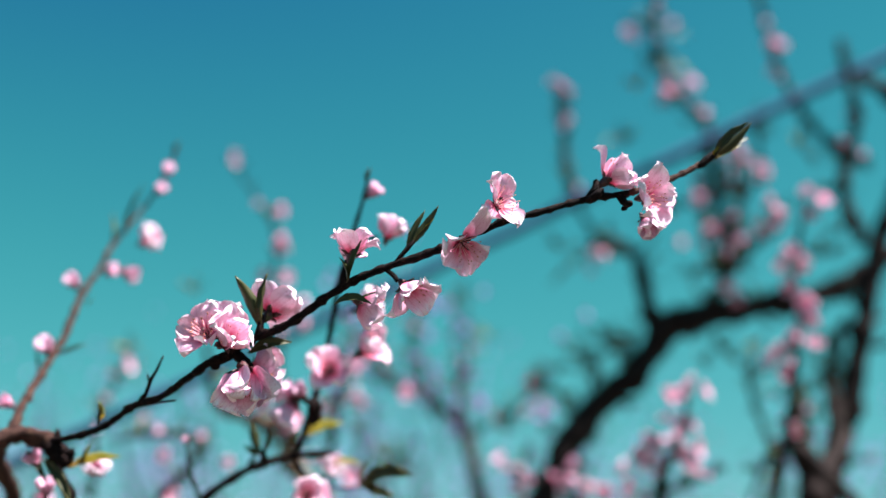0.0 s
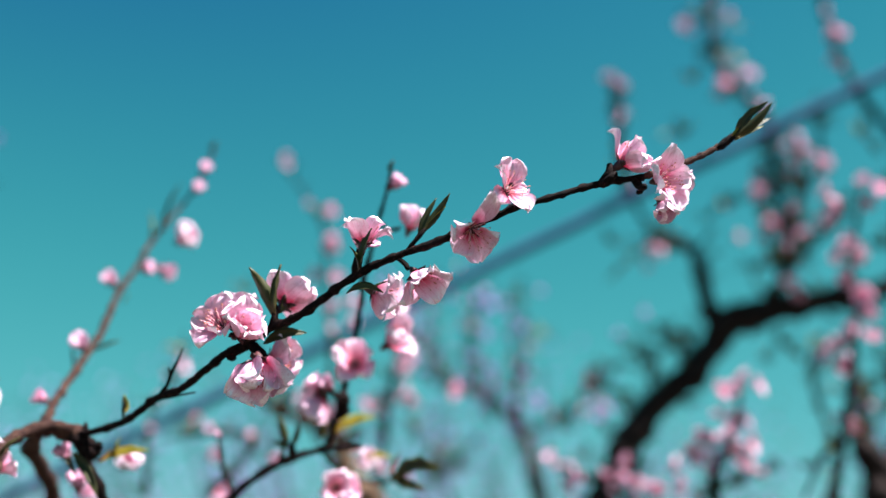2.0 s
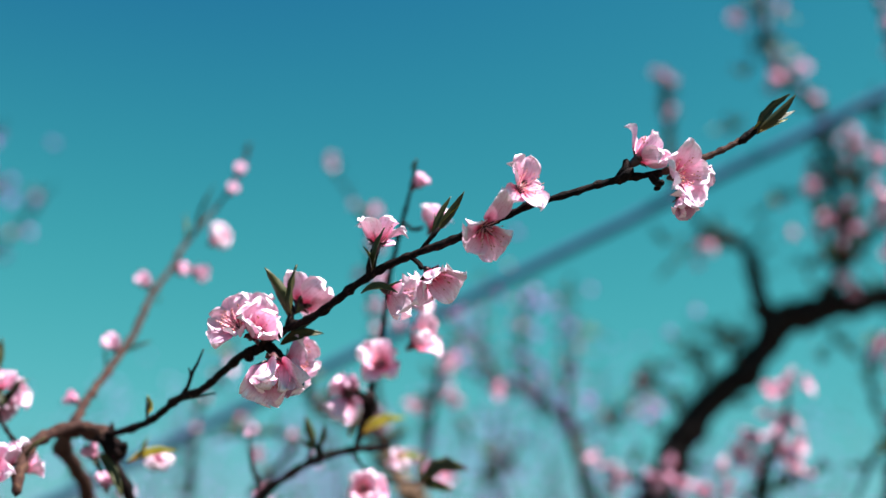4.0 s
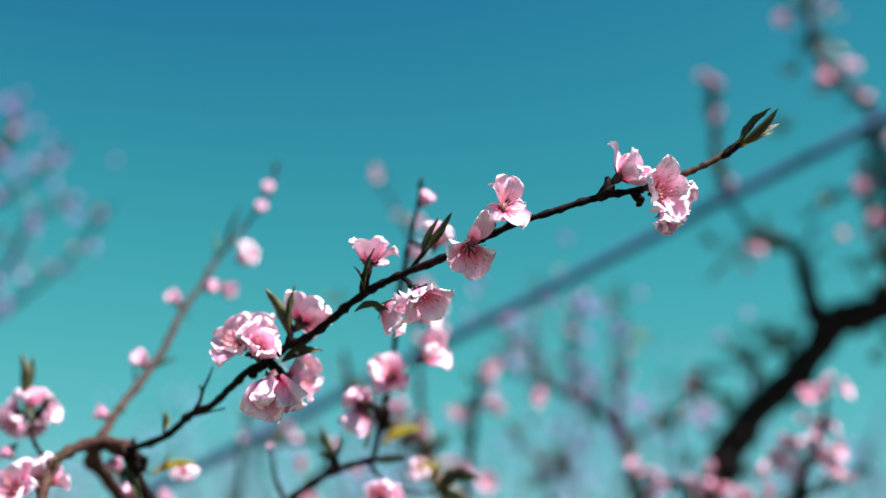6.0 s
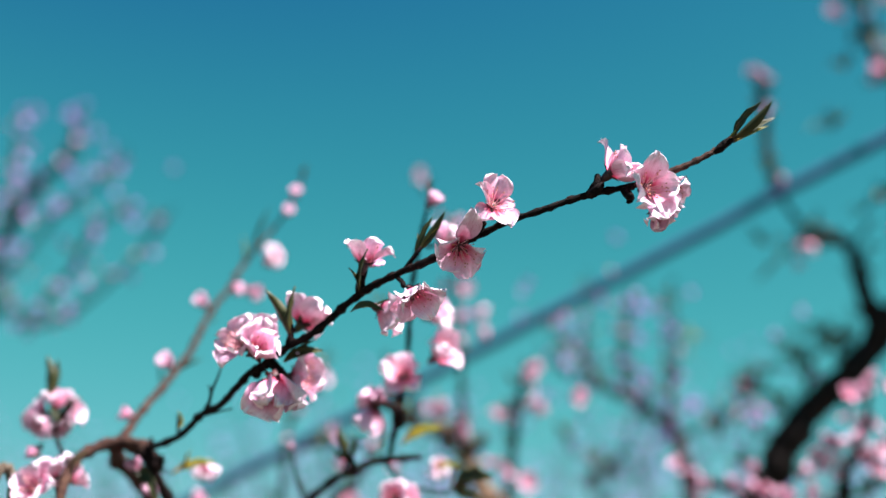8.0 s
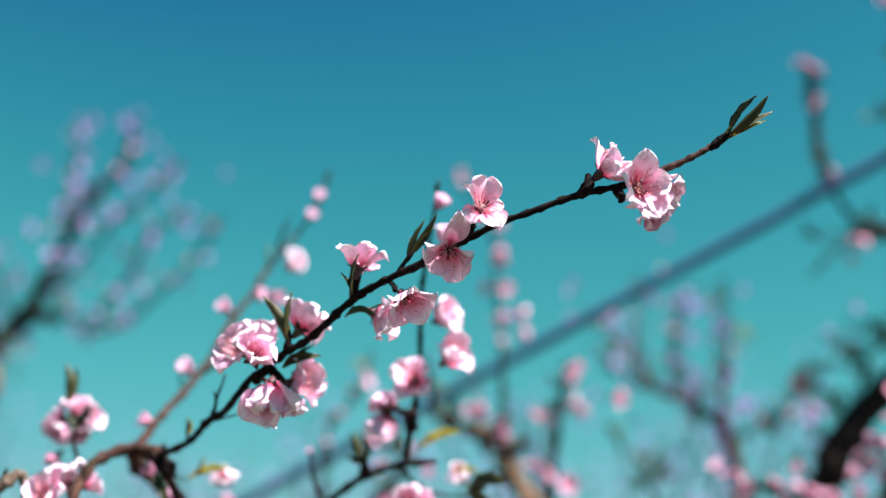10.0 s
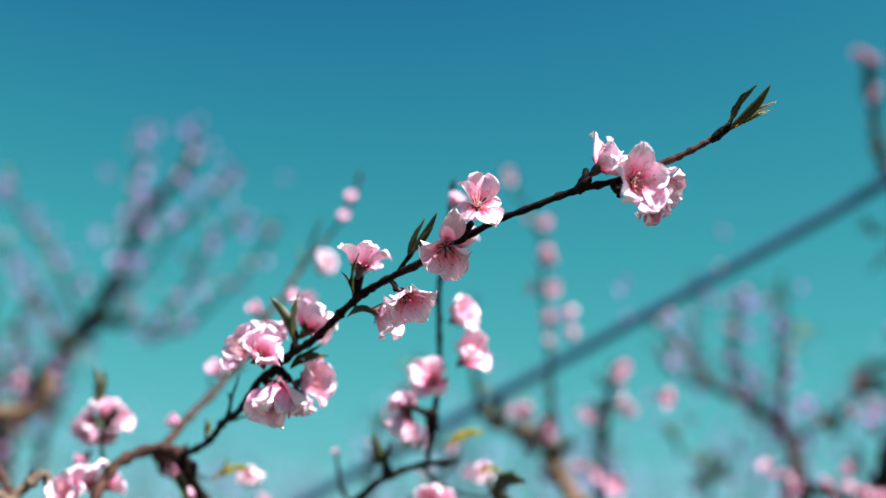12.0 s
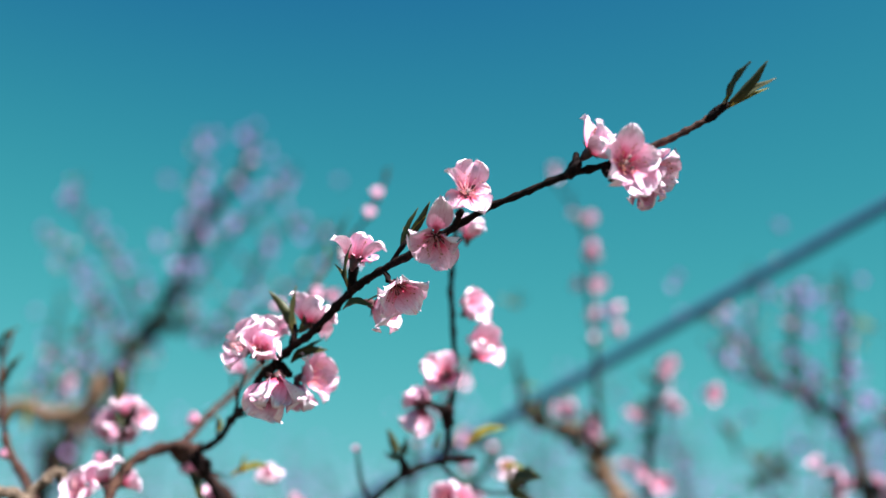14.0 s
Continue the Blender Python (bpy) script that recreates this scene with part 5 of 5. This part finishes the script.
tuft(old_tree, (0.273, 2.36, 1.946), 3, 0.042, 0.0)
tuft(old_tree, (0.516, 2.36, 1.99), 3, 0.042, 0.0)
tuft(old_tree, (0.482, 2.36, 1.962), 3, 0.042, 0.0)
tuft(old_tree, (0.251, 2.33, 2.005), 4, 0.045, 0.0)
tuft(old_tree, (0.272, 2.33, 1.972), 4, 0.045, 0.0)
tuft(old_tree, (0.295, 2.33, 2.016), 4, 0.045, 0.0)
tuft(old_tree, (0.304, 2.33, 1.983), 4, 0.045, 0.0)
tuft(old_tree, (0.238, 2.33, 1.95), 4, 0.045, 0.0)
tuft(old_tree, (0.258, 2.33, 1.917), 4, 0.045, 0.0)
tuft(old_tree, (0.322, 2.33, 2.005), 4, 0.045, 0.0)
shoot(old_tree, [(0.229, 2.34, 1.841), (0.195, 2.36, 1.901), (0.163, 2.38, 1.928), (0.142, 2.4, 1.954)], 0.007, 0.003, 0, 0, 5)
blossom(old_tree, (0.125, 2.39, 1.93), None, 1.09)
blossom(old_tree, (0.141, 2.39, 1.901), None, 1.09)
blossom(old_tree, (0.146, 2.39, 1.884), None, 1.09)
blossom(old_tree, (0.134, 2.39, 1.868), None, 1.09)
shoot(old_tree, [(0.581, 2.1, 1.67), (0.584, 2.1, 1.777), (0.585, 2.12, 1.857), (0.584, 2.15, 1.923)], 0.01, 0.005, 0, 2, 16, BARK_LIMB)
shoot(old_tree, [(0.632, 2.15, 1.674), (0.662, 2.15, 1.803), (0.673, 2.2, 1.923), (0.71, 2.2, 2.017)], 0.014, 0.007, 0, 2, 20, BARK_LIMB)
shoot(old_tree, [(0.519, 2.15, 1.674), (0.56, 2.2, 1.771), (0.535, 2.2, 1.851), (0.537, 2.25, 1.933), (0.569, 2.3, 1.998)], 0.006, 0.003, 0, 2, 14, BARK_LIMB)
shoot(old_tree, [(0.757, 2.2, 2.168), (0.731, 2.2, 2.269), (0.768, 2.2, 2.419), (0.753, 2.2, 2.589)], 0.012, 0.006, 0, 2, 16, BARK_LIMB)
tuft(old_tree, (0.642, 2.2, 1.933), 4, 0.05, 0.05)
tuft(old_tree, (0.658, 2.2, 1.892), 4, 0.05, 0.05)
tuft(old_tree, (0.684, 2.2, 1.954), 4, 0.05, 0.05)
tuft(old_tree, (0.626, 2.2, 1.872), 4, 0.05, 0.05)
tuft(old_tree, (0.695, 2.2, 1.871), 4, 0.05, 0.05)
tuft(old_tree, (0.692, 2.2, 1.933), 4, 0.05, 0.05)
tuft(old_tree, (0.577, 2.2, 1.872), 4, 0.05, 0.05)
tuft(old_tree, (0.56, 2.2, 1.913), 4, 0.05, 0.05)
tuft(old_tree, (0.662, 2.2, 1.985), 4, 0.05, 0.05)
tuft(old_tree, (0.718, 2.2, 2.19), 4, 0.05, 0.05)
tuft(old_tree, (0.705, 2.2, 2.269), 4, 0.05, 0.05)
tuft(old_tree, (0.742, 2.2, 2.326), 4, 0.05, 0.05)
tuft(old_tree, (0.683, 2.2, 2.146), 4, 0.05, 0.05)
tuft(old_tree, (0.679, 2.2, 2.327), 4, 0.05, 0.05)
tuft(old_tree, (0.651, 2.2, 2.362), 4, 0.05, 0.05)
spurs(old_tree, [(0.133, 2.34, 1.652), (0.183, 2.34, 1.747), (0.229, 2.34, 1.841), (0.291, 2.34, 1.906), (0.354, 2.34, 1.964), (0.393, 2.34, 2.02)], 0.029, 0.024, 16, 0.055)
spurs(old_tree, [(0.412, 2.34, 2.037), (0.474, 2.34, 2.058), (0.585, 2.34, 2.081), (0.673, 2.34, 2.093)], 0.026, 0.02, 10, 0.05)
spurs(old_tree, [(0.382, 2.34, 2.026), (0.367, 2.33, 2.08), (0.355, 2.32, 2.147), (0.328, 2.31, 2.189)], 0.015, 0.009, 7, 0.04)
spurs(old_tree, [(0.769, 2.2, 2.111), (0.734, 2.2, 1.981), (0.688, 2.2, 1.815), (0.618, 2.2, 1.676)], 0.016, 0.022, 10, 0.05)
# ---- the tree in the middle distance ----
middle_tree = tree_base(0.10, 2.6, "peach tree with thin upright shoots and scattered pale blossoms", True)
twig(middle_tree, [(0.1, 2.6, -0.05), (0.11, 2.58, 0.7), (0.1, 2.52, 1.4)], 0.06, 0.03, BARK_LIMB, name='trunk', knots=0.15, seg=12, step=0.02)
twig(middle_tree, [(0.1, 2.52, 1.37), (0.037, 2.40, 1.696), (0.022, 2.40, 1.766), (0.003, 2.42, 1.838), (-0.069, 2.44, 1.914), (-0.135, 2.46, 1.944), (-0.206, 2.5, 2.038)], 0.016, 0.005, BARK_RED, name='limb', knots=0.05, seg=10, step=0.02)
shoot(middle_tree, [(-0.069, 2.44, 1.914), (-0.097, 2.46, 2.002), (-0.101, 2.5, 2.072), (-0.085, 2.5, 2.133)], 0.0042, 0.002, 5, 5, 9, None, .8)
shoot(middle_tree, [(-0.018, 2.43, 1.873), (0.009, 2.4, 1.975), (0.006, 2.45, 2.092), (-0.002, 2.45, 2.165)], 0.0042, 0.002, 5, 5, 9, None, .8)
shoot(middle_tree, [(-0.135, 2.46, 1.944), (-0.188, 2.5, 2.037), (-0.183, 2.55, 2.201)], 0.0042, 0.002, 5, 5, 9, None, .8)
shoot(middle_tree, [(-0.194, 2.5, 2.013), (-0.249, 2.5, 2.076), (-0.299, 2.5, 2.116)], 0.005, 0.002, 5, 5, 9, None, .8)
shoot(middle_tree, [(0.015, 2.42, 1.832), (0.116, 2.4, 1.894), (0.149, 2.4, 1.927), (0.157, 2.4, 1.983)], 0.0042, 0.002, 1, 2, 5)
blossom(middle_tree, (0.002, 2.42, 1.968), None, 0.86)
blossom(middle_tree, (0.012, 2.42, 1.954), None, 0.86)
blossom(middle_tree, (-0.077, 2.42, 1.97), None, 0.86)
blossom(middle_tree, (-0.089, 2.42, 1.982), None, 0.86)
blossom(middle_tree, (-0.073, 2.42, 1.91), None, 0.86)
blossom(middle_tree, (-0.059, 2.42, 1.898), None, 0.86)
blossom(middle_tree, (-0.007, 2.42, 1.849), None, 0.86)
blossom(middle_tree, (0.004, 2.42, 1.838), None, 0.86)
blossom(middle_tree, (-0.081, 2.42, 2.112), None, 0.86)
blossom(middle_tree, (-0.07, 2.42, 2.099), None, 0.86)
blossom(middle_tree, (0.009, 2.42, 2.049), None, 0.86)
blossom(middle_tree, (0.254, 2.42, 2.093), None, 0.86)
blossom(middle_tree, (0.208, 2.42, 2.031), None, 0.86)
blossom(middle_tree, (0.033, 2.42, 1.894), None, 0.86)
blossom(middle_tree, (0.158, 2.42, 1.897), None, 0.86)
blossom(middle_tree, (0.168, 2.42, 1.88), None, 0.86)
blossom(middle_tree, (0.151, 2.42, 1.859), None, 0.86)
blossom(middle_tree, (-0.254, 2.2, 2.098), None, 0.86)
blossom(middle_tree, (-0.249, 2.2, 2.089), None, 0.86)
blossom(middle_tree, (-0.251, 2.42, 1.921), None, 0.86)
blossom(middle_tree, (-0.119, 2.45, 2.258), None, 0.86)
blossom(middle_tree, (-0.296, 2, 1.991), None, 0.86)
tuft(middle_tree, (-0.165, 2.4, 1.737), 6, 0.055, 0.0)
tuft(middle_tree, (-0.153, 2.4, 1.773), 6, 0.055, 0.0)
tuft(middle_tree, (-0.128, 2.4, 1.757), 5, 0.055, 0.1)
twig(middle_tree, [(0.06, 2.5, 1.5), (-0.12, 2.42, 1.66), (-0.15, 2.4, 1.76)], 0.006, 0.003, BARK_TWIG)
tuft(middle_tree, (0.161, 2.4, 1.722), 4, 0.05, 0.2)
tuft(middle_tree, (-0.139, 2.4, 1.754), 4, 0.05, 0.2)
tuft(middle_tree, (-0.117, 2.4, 1.765), 4, 0.05, 0.2)
tuft(middle_tree, (0.121, 2.4, 1.775), 4, 0.05, 0.2)
tuft(middle_tree, (-0.207, 2.4, 1.832), 4, 0.05, 0.2)
tuft(middle_tree, (0.081, 2.4, 1.84), 4, 0.05, 0.2)
tuft(middle_tree, (0.055, 2.4, 2.031), 4, 0.05, 0.2)
shoot(middle_tree, [(-0.051, 2.4, 1.852), (-0.117, 2.5, 2.004), (-0.098, 2.5, 2.12), (-0.087, 2.5, 2.166)], 0.004, 0.002, 5, 5, 9, None, .8)
shoot(middle_tree, [(0, 2.4, 1.85), (-0.012, 2.45, 1.966), (-0.019, 2.5, 2.09), (-0.021, 2.5, 2.16)], 0.004, 0.002, 5, 5, 9, None, .8)
shoot(middle_tree, [(-0.141, 2.5, 1.949), (-0.231, 2.5, 1.988), (-0.264, 2.5, 2.049)], 0.004, 0.002, 5, 5, 9, None, .8)
blossom(middle_tree, (-0.079, 2.45, 2.117), None, 0.86)
blossom(middle_tree, (-0.063, 2.45, 2.11), None, 0.86)
blossom(middle_tree, (-0.064, 2.45, 1.975), None, 0.86)
blossom(middle_tree, (-0.049, 2.45, 1.963), None, 0.86)
blossom(middle_tree, (-0.061, 2.45, 1.925), None, 0.86)
blossom(middle_tree, (-0.083, 2.45, 1.913), None, 0.86)
blossom(middle_tree, (-0.035, 2.45, 1.918), None, 0.86)
blossom(middle_tree, (-0.012, 2.45, 1.966), None, 0.86)
blossom(middle_tree, (-0.013, 2.45, 1.853), None, 0.86)
blossom(middle_tree, (-0.002, 2.45, 1.863), None, 0.86)
blossom(middle_tree, (-0.013, 2.45, 2.044), None, 0.86)
blossom(middle_tree, (-0.212, 2.45, 2), None, 0.86)
blossom(middle_tree, (-0.177, 2.45, 1.885), None, 0.86)
blossom(middle_tree, (0.046, 2.45, 1.899), None, 0.86)
blossom(middle_tree, (-0.082, 2.45, 1.828), None, 0.86)
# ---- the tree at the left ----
left_tree = tree_base(-2.1, 2.5, "peach tree far out of focus with blossoms tinted a hazy lilac-pink on slanting shoots", True)
twig(left_tree, [(-2.1, 2.5, -0.05), (-2.1, 2.5, 0.6), (-2.05, 2.5, 1.3)], 0.06, 0.03, BARK_LIMB, name='trunk', knots=0.12, seg=12, step=0.02)
twig(left_tree, [(-2.05, 2.5, 1.27), (-2.098, 2.48, 1.819), (-1.938, 2.47, 1.995), (-1.815, 2.47, 2.141), (-1.734, 2.47, 2.243)], 0.024, 0.015, BARK_LIMB, name='limb', knots=0.12, seg=12, step=0.02)
twig(left_tree, [(-1.806, 2.47, 2.148), (-1.754, 2.47, 2.186), (-1.639, 2.46, 2.173)], 0.02, 0.01, BARK_LIMB, name='limb')
shoot(left_tree, [(-1.734, 2.47, 2.243), (-1.667, 2.47, 2.378), (-1.59, 2.47, 2.513), (-1.515, 2.47, 2.583), (-1.501, 2.47, 2.703)], 0.015, 0.006, 11, 5, 12, BARK_LIMB, 1.05)
shoot(left_tree, [(-1.741, 2.47, 2.228), (-1.602, 2.45, 2.304), (-1.499, 2.45, 2.424), (-1.39, 2.45, 2.496), (-1.33, 2.45, 2.566)], 0.006, 0.003, 11, 6, 9, BARK_LIMB, 1.05)
shoot(left_tree, [(-1.606, 2.46, 2.14), (-1.48, 2.46, 2.139), (-1.334, 2.46, 2.238), (-1.242, 2.46, 2.332), (-1.201, 2.46, 2.401)], 0.006, 0.003, 11, 6, 9, BARK_LIMB, 1.05)
shoot(left_tree, [(-1.79, 2.47, 2.17), (-1.924, 2.47, 2.371), (-2.051, 2.47, 2.493), (-2.154, 2.47, 2.635)], 0.006, 0.003, 11, 6, 9, BARK_LIMB, 1.05)
shoot(left_tree, [(-1.839, 2.47, 2.112), (-1.944, 2.47, 2.252), (-2.056, 2.47, 2.351), (-2.233, 2.47, 2.522)], 0.006, 0.003, 11, 6, 9, BARK_LIMB, 1.05)
shoot(left_tree, [(-1.667, 2.47, 2.378), (-1.702, 2.5, 2.586), (-1.694, 2.5, 2.745)], 0.006, 0.003, 11, 6, 9, BARK_LIMB, 1.05)
shoot(left_tree, [(-1.561, 2.47, 2.154), (-1.475, 2.5, 2.291), (-1.433, 2.5, 2.394), (-1.313, 2.5, 2.434)], 0.006, 0.003, 11, 6, 9, BARK_LIMB, 1.05)
blossom(left_tree, (-2.14, 2.47, 2.615), None, 0.98)
blossom(left_tree, (-2.144, 2.47, 2.581), None, 0.98)
blossom(left_tree, (-2.109, 2.47, 2.551), None, 0.98)
blossom(left_tree, (-2.231, 2.47, 2.513), None, 0.98)
blossom(left_tree, (-2.207, 2.47, 2.484), None, 0.98)
blossom(left_tree, (-2.052, 2.47, 2.501), None, 0.98)
blossom(left_tree, (-2.004, 2.47, 2.471), None, 0.98)
blossom(left_tree, (-1.951, 2.47, 2.407), None, 0.98)
blossom(left_tree, (-1.918, 2.47, 2.395), None, 0.98)
blossom(left_tree, (-2.056, 2.47, 2.351), None, 0.98)
blossom(left_tree, (-1.986, 2.47, 2.312), None, 0.98)
blossom(left_tree, (-1.945, 2.47, 2.26), None, 0.98)
blossom(left_tree, (-1.796, 2.47, 2.431), None, 0.98)
blossom(left_tree, (-1.769, 2.47, 2.412), None, 0.98)
blossom(left_tree, (-1.8, 2.47, 2.296), None, 0.98)
blossom(left_tree, (-1.827, 2.47, 2.274), None, 0.98)
blossom(left_tree, (-1.62, 2.47, 2.311), None, 0.98)
blossom(left_tree, (-1.633, 2.47, 2.273), None, 0.98)
blossom(left_tree, (-1.56, 2.47, 2.147), None, 0.98)
blossom(left_tree, (-1.541, 2.47, 2.138), None, 0.98)
blossom(left_tree, (-1.677, 2.47, 2.722), None, 0.98)
blossom(left_tree, (-1.643, 2.47, 2.692), None, 0.98)
blossom(left_tree, (-1.52, 2.47, 2.698), None, 0.98)
blossom(left_tree, (-1.387, 2.47, 2.581), None, 0.98)
blossom(left_tree, (-1.34, 2.47, 2.559), None, 0.98)
blossom(left_tree, (-1.36, 2.47, 2.546), None, 0.98)
blossom(left_tree, (-1.406, 2.47, 2.513), None, 0.98)
blossom(left_tree, (-1.435, 2.47, 2.525), None, 0.98)
blossom(left_tree, (-1.521, 2.47, 2.56), None, 0.98)
blossom(left_tree, (-1.499, 2.47, 2.525), None, 0.98)
blossom(left_tree, (-1.516, 2.47, 2.44), None, 0.98)
blossom(left_tree, (-1.532, 2.47, 2.419), None, 0.98)
blossom(left_tree, (-1.417, 2.47, 2.368), None, 0.98)
blossom(left_tree, (-1.291, 2.47, 2.422), None, 0.98)
blossom(left_tree, (-1.307, 2.47, 2.401), None, 0.98)
blossom(left_tree, (-1.89, 2.47, 2.177), None, 0.98)
blossom(left_tree, (-1.94, 2.47, 2.118), None, 0.98)
blossom(left_tree, (-1.999, 2.47, 2.106), None, 0.98)
blossom(left_tree, (-1.897, 2.47, 2.1), None, 0.98)
blossom(left_tree, (-1.975, 2.47, 2.199), None, 0.98)
blossom(left_tree, (-1.858, 2.47, 2.222), None, 0.98)
blossom(left_tree, (-1.497, 2.47, 2.661), None, 0.98)
blossom(left_tree, (-1.483, 2.47, 2.709), None, 0.98)
blossom(left_tree, (-1.779, 2.47, 2.602), None, 0.98)
blossom(left_tree, (-1.218, 2.5, 2.523), None, 0.98)
blossom(left_tree, (-1.48, 2.47, 2.223), None, 0.98)
blossom(left_tree, (-1.885, 2.3, 1.977), None, 0.98)
blossom(left_tree, (-1.858, 2.3, 1.991), None, 0.98)
blossom(left_tree, (-1.817, 2.3, 1.974), None, 0.98)
blossom(left_tree, (-1.68, 2.3, 1.982), None, 0.98)
blossom(left_tree, (-1.704, 2.3, 1.914), None, 0.98)
blossom(left_tree, (-1.808, 2.3, 1.876), None, 0.98)
blossom(left_tree, (-1.936, 2.3, 2.038), None, 0.98)
twig(left_tree, [(-2.05, 2.5, 1.3), (-2.028, 2.4, 1.693), (-1.958, 2.4, 1.836), (-1.912, 2.4, 1.952), (-1.825, 2.4, 2.066)], 0.026, 0.014, BARK_LIMB, name='limb', knots=0.1)
shoot(left_tree, [(-1.912, 2.4, 1.952), (-1.925, 2.42, 2.076), (-1.997, 2.45, 2.196), (-1.952, 2.45, 2.288)], 0.008, 0.003, 10, 4, 12, None, 1.05)
shoot(left_tree, [(-1.944, 2.4, 1.865), (-1.807, 2.4, 1.963), (-1.776, 2.42, 2.068), (-1.731, 2.42, 2.14)], 0.008, 0.003, 10, 4, 12, None, 1.05)
shoot(left_tree, [(-2.006, 2.4, 1.779), (-2.073, 2.4, 2.003), (-2.063, 2.4, 2.157), (-2.047, 2.4, 2.283)], 0.008, 0.003, 10, 4, 10, None, 1.05)
twig(left_tree, [(-1.848, 2.3, 1.794), (-1.811, 2.3, 1.89), (-1.914, 2.3, 1.928)], 0.009, 0.007, BARK_SUNLIT)
tuft(left_tree, (-1.957, 2.35, 1.988), 5, 0.05, 0.05)
tuft(left_tree, (-1.891, 2.35, 1.899), 5, 0.05, 0.05)
tuft(left_tree, (-1.854, 2.35, 1.955), 5, 0.05, 0.05)
tuft(left_tree, (-1.908, 2.35, 1.842), 5, 0.05, 0.05)
tuft(left_tree, (-1.807, 2.35, 1.854), 5, 0.05, 0.05)
tuft(left_tree, (-1.89, 2.35, 2.043), 5, 0.05, 0.05)
tuft(left_tree, (-1.786, 2.35, 1.995), 5, 0.05, 0.05)
tuft(left_tree, (-1.985, 2.35, 2.078), 5, 0.05, 0.05)
tuft(left_tree, (-1.755, 2.35, 1.923), 5, 0.05, 0.05)
tuft(left_tree, (-1.927, 2.35, 2.135), 5, 0.05, 0.05)
tuft(left_tree, (-1.748, 2.35, 2.094), 5, 0.05, 0.05)
tuft(left_tree, (-1.84, 2.35, 2.189), 5, 0.05, 0.05)
tuft(left_tree, (-1.698, 2.35, 2.238), 5, 0.05, 0.05)
tuft(left_tree, (-1.633, 2.35, 2.174), 5, 0.05, 0.05)
tuft(left_tree, (-1.56, 2.35, 2.169), 5, 0.05, 0.05)
tuft(left_tree, (-1.52, 2.35, 2.13), 5, 0.05, 0.05)
shoot(left_tree, [(-1.812, 2.3, 1.705), (-1.81, 2.3, 1.834), (-1.9, 2.32, 1.951), (-1.925, 2.35, 2.075)], 0.012, 0.006, 5, 3, 14, BARK_LIMB, .85)
shoot(left_tree, [(-1.764, 2.35, 1.771), (-1.75, 2.35, 1.895), (-1.759, 2.4, 2.003), (-1.821, 2.42, 2.144)], 0.009, 0.005, 6, 3, 14, BARK_LIMB, .85)
# ---- trees of the next rows ----
far_tree(-4.8, 5.6, 2.38, 1.0, 0)
far_tree(-3.5, 6.8, 2.63, 1.1, 1)
far_tree(-2.1, 6.2, 2.58, 1.0, 2)
far_tree(-0.9, 5.4, 2.53, 1.0, 3)
far_tree(0.1, 6.6, 2.73, 1.1, 4)
far_tree(1.3, 5.6, 2.38, 1.0, 5)
far_tree(2.5, 6.8, 2.48, 1.1, 6)
far_tree(-1.4, 8.4, 2.98, 1.2, 7)
far_tree(0.6, 8.8, 2.98, 1.2, 8)
far_tree(-5.6, 8.2, 2.78, 1.2, 9)
far_tree(-3.2, 9.4, 2.98, 1.2, 10)
twig(near_tree, [(-0.95, 1.5, 1.82), (-0.96, 1.5, 1.779), (-1.013, 1.48, 1.758), (-1.05, 1.45, 1.772), (-1.097, 1.42, 1.749)], 0.008, 0.011, BARK_SUNLIT)
tuft(near_tree, (-1.085, 1.5, 1.797), 3, 0.03, 0.3)
tuft(near_tree, (-1.038, 1.5, 1.809), 3, 0.03, 0.3)
tuft(near_tree, (-1.114, 1.5, 1.812), 3, 0.03, 0.3)
tuft(near_tree, (-1.137, 1.5, 1.804), 3, 0.03, 0.3)
leaf(near_tree, (-0.92, 1.35, 1.712), (-0.911, 1.35, 1.763), 1.3, True, roll=52)
blossom(near_tree, (-1.035, 1.5, 1.803), None, 1.15)
blossom(near_tree, (-1.015, 1.5, 1.807), None, 1.15)
# ---- the cable ----
cable = new('cable')
cable.location = (-4.45, 2.109, 0)
cable.matrix_basis = Matrix.Translation((-4.45, 2.109, 0))
tagged(cable, 'taut dark blue-grey stay cable rising from the ground', 'cable')
twig(cable, [(-4.45, 2.109, -0.05), (-1.5, 2.209, 1.417), (1.5, 2.311, 2.908), (6.0, 2.464, 5.145), (12.0, 2.668, 8.127)], 0.0115, 0.0115, CABLE, name='sheath', knots=0, seg=10, step=0.05, wobble=0.02)
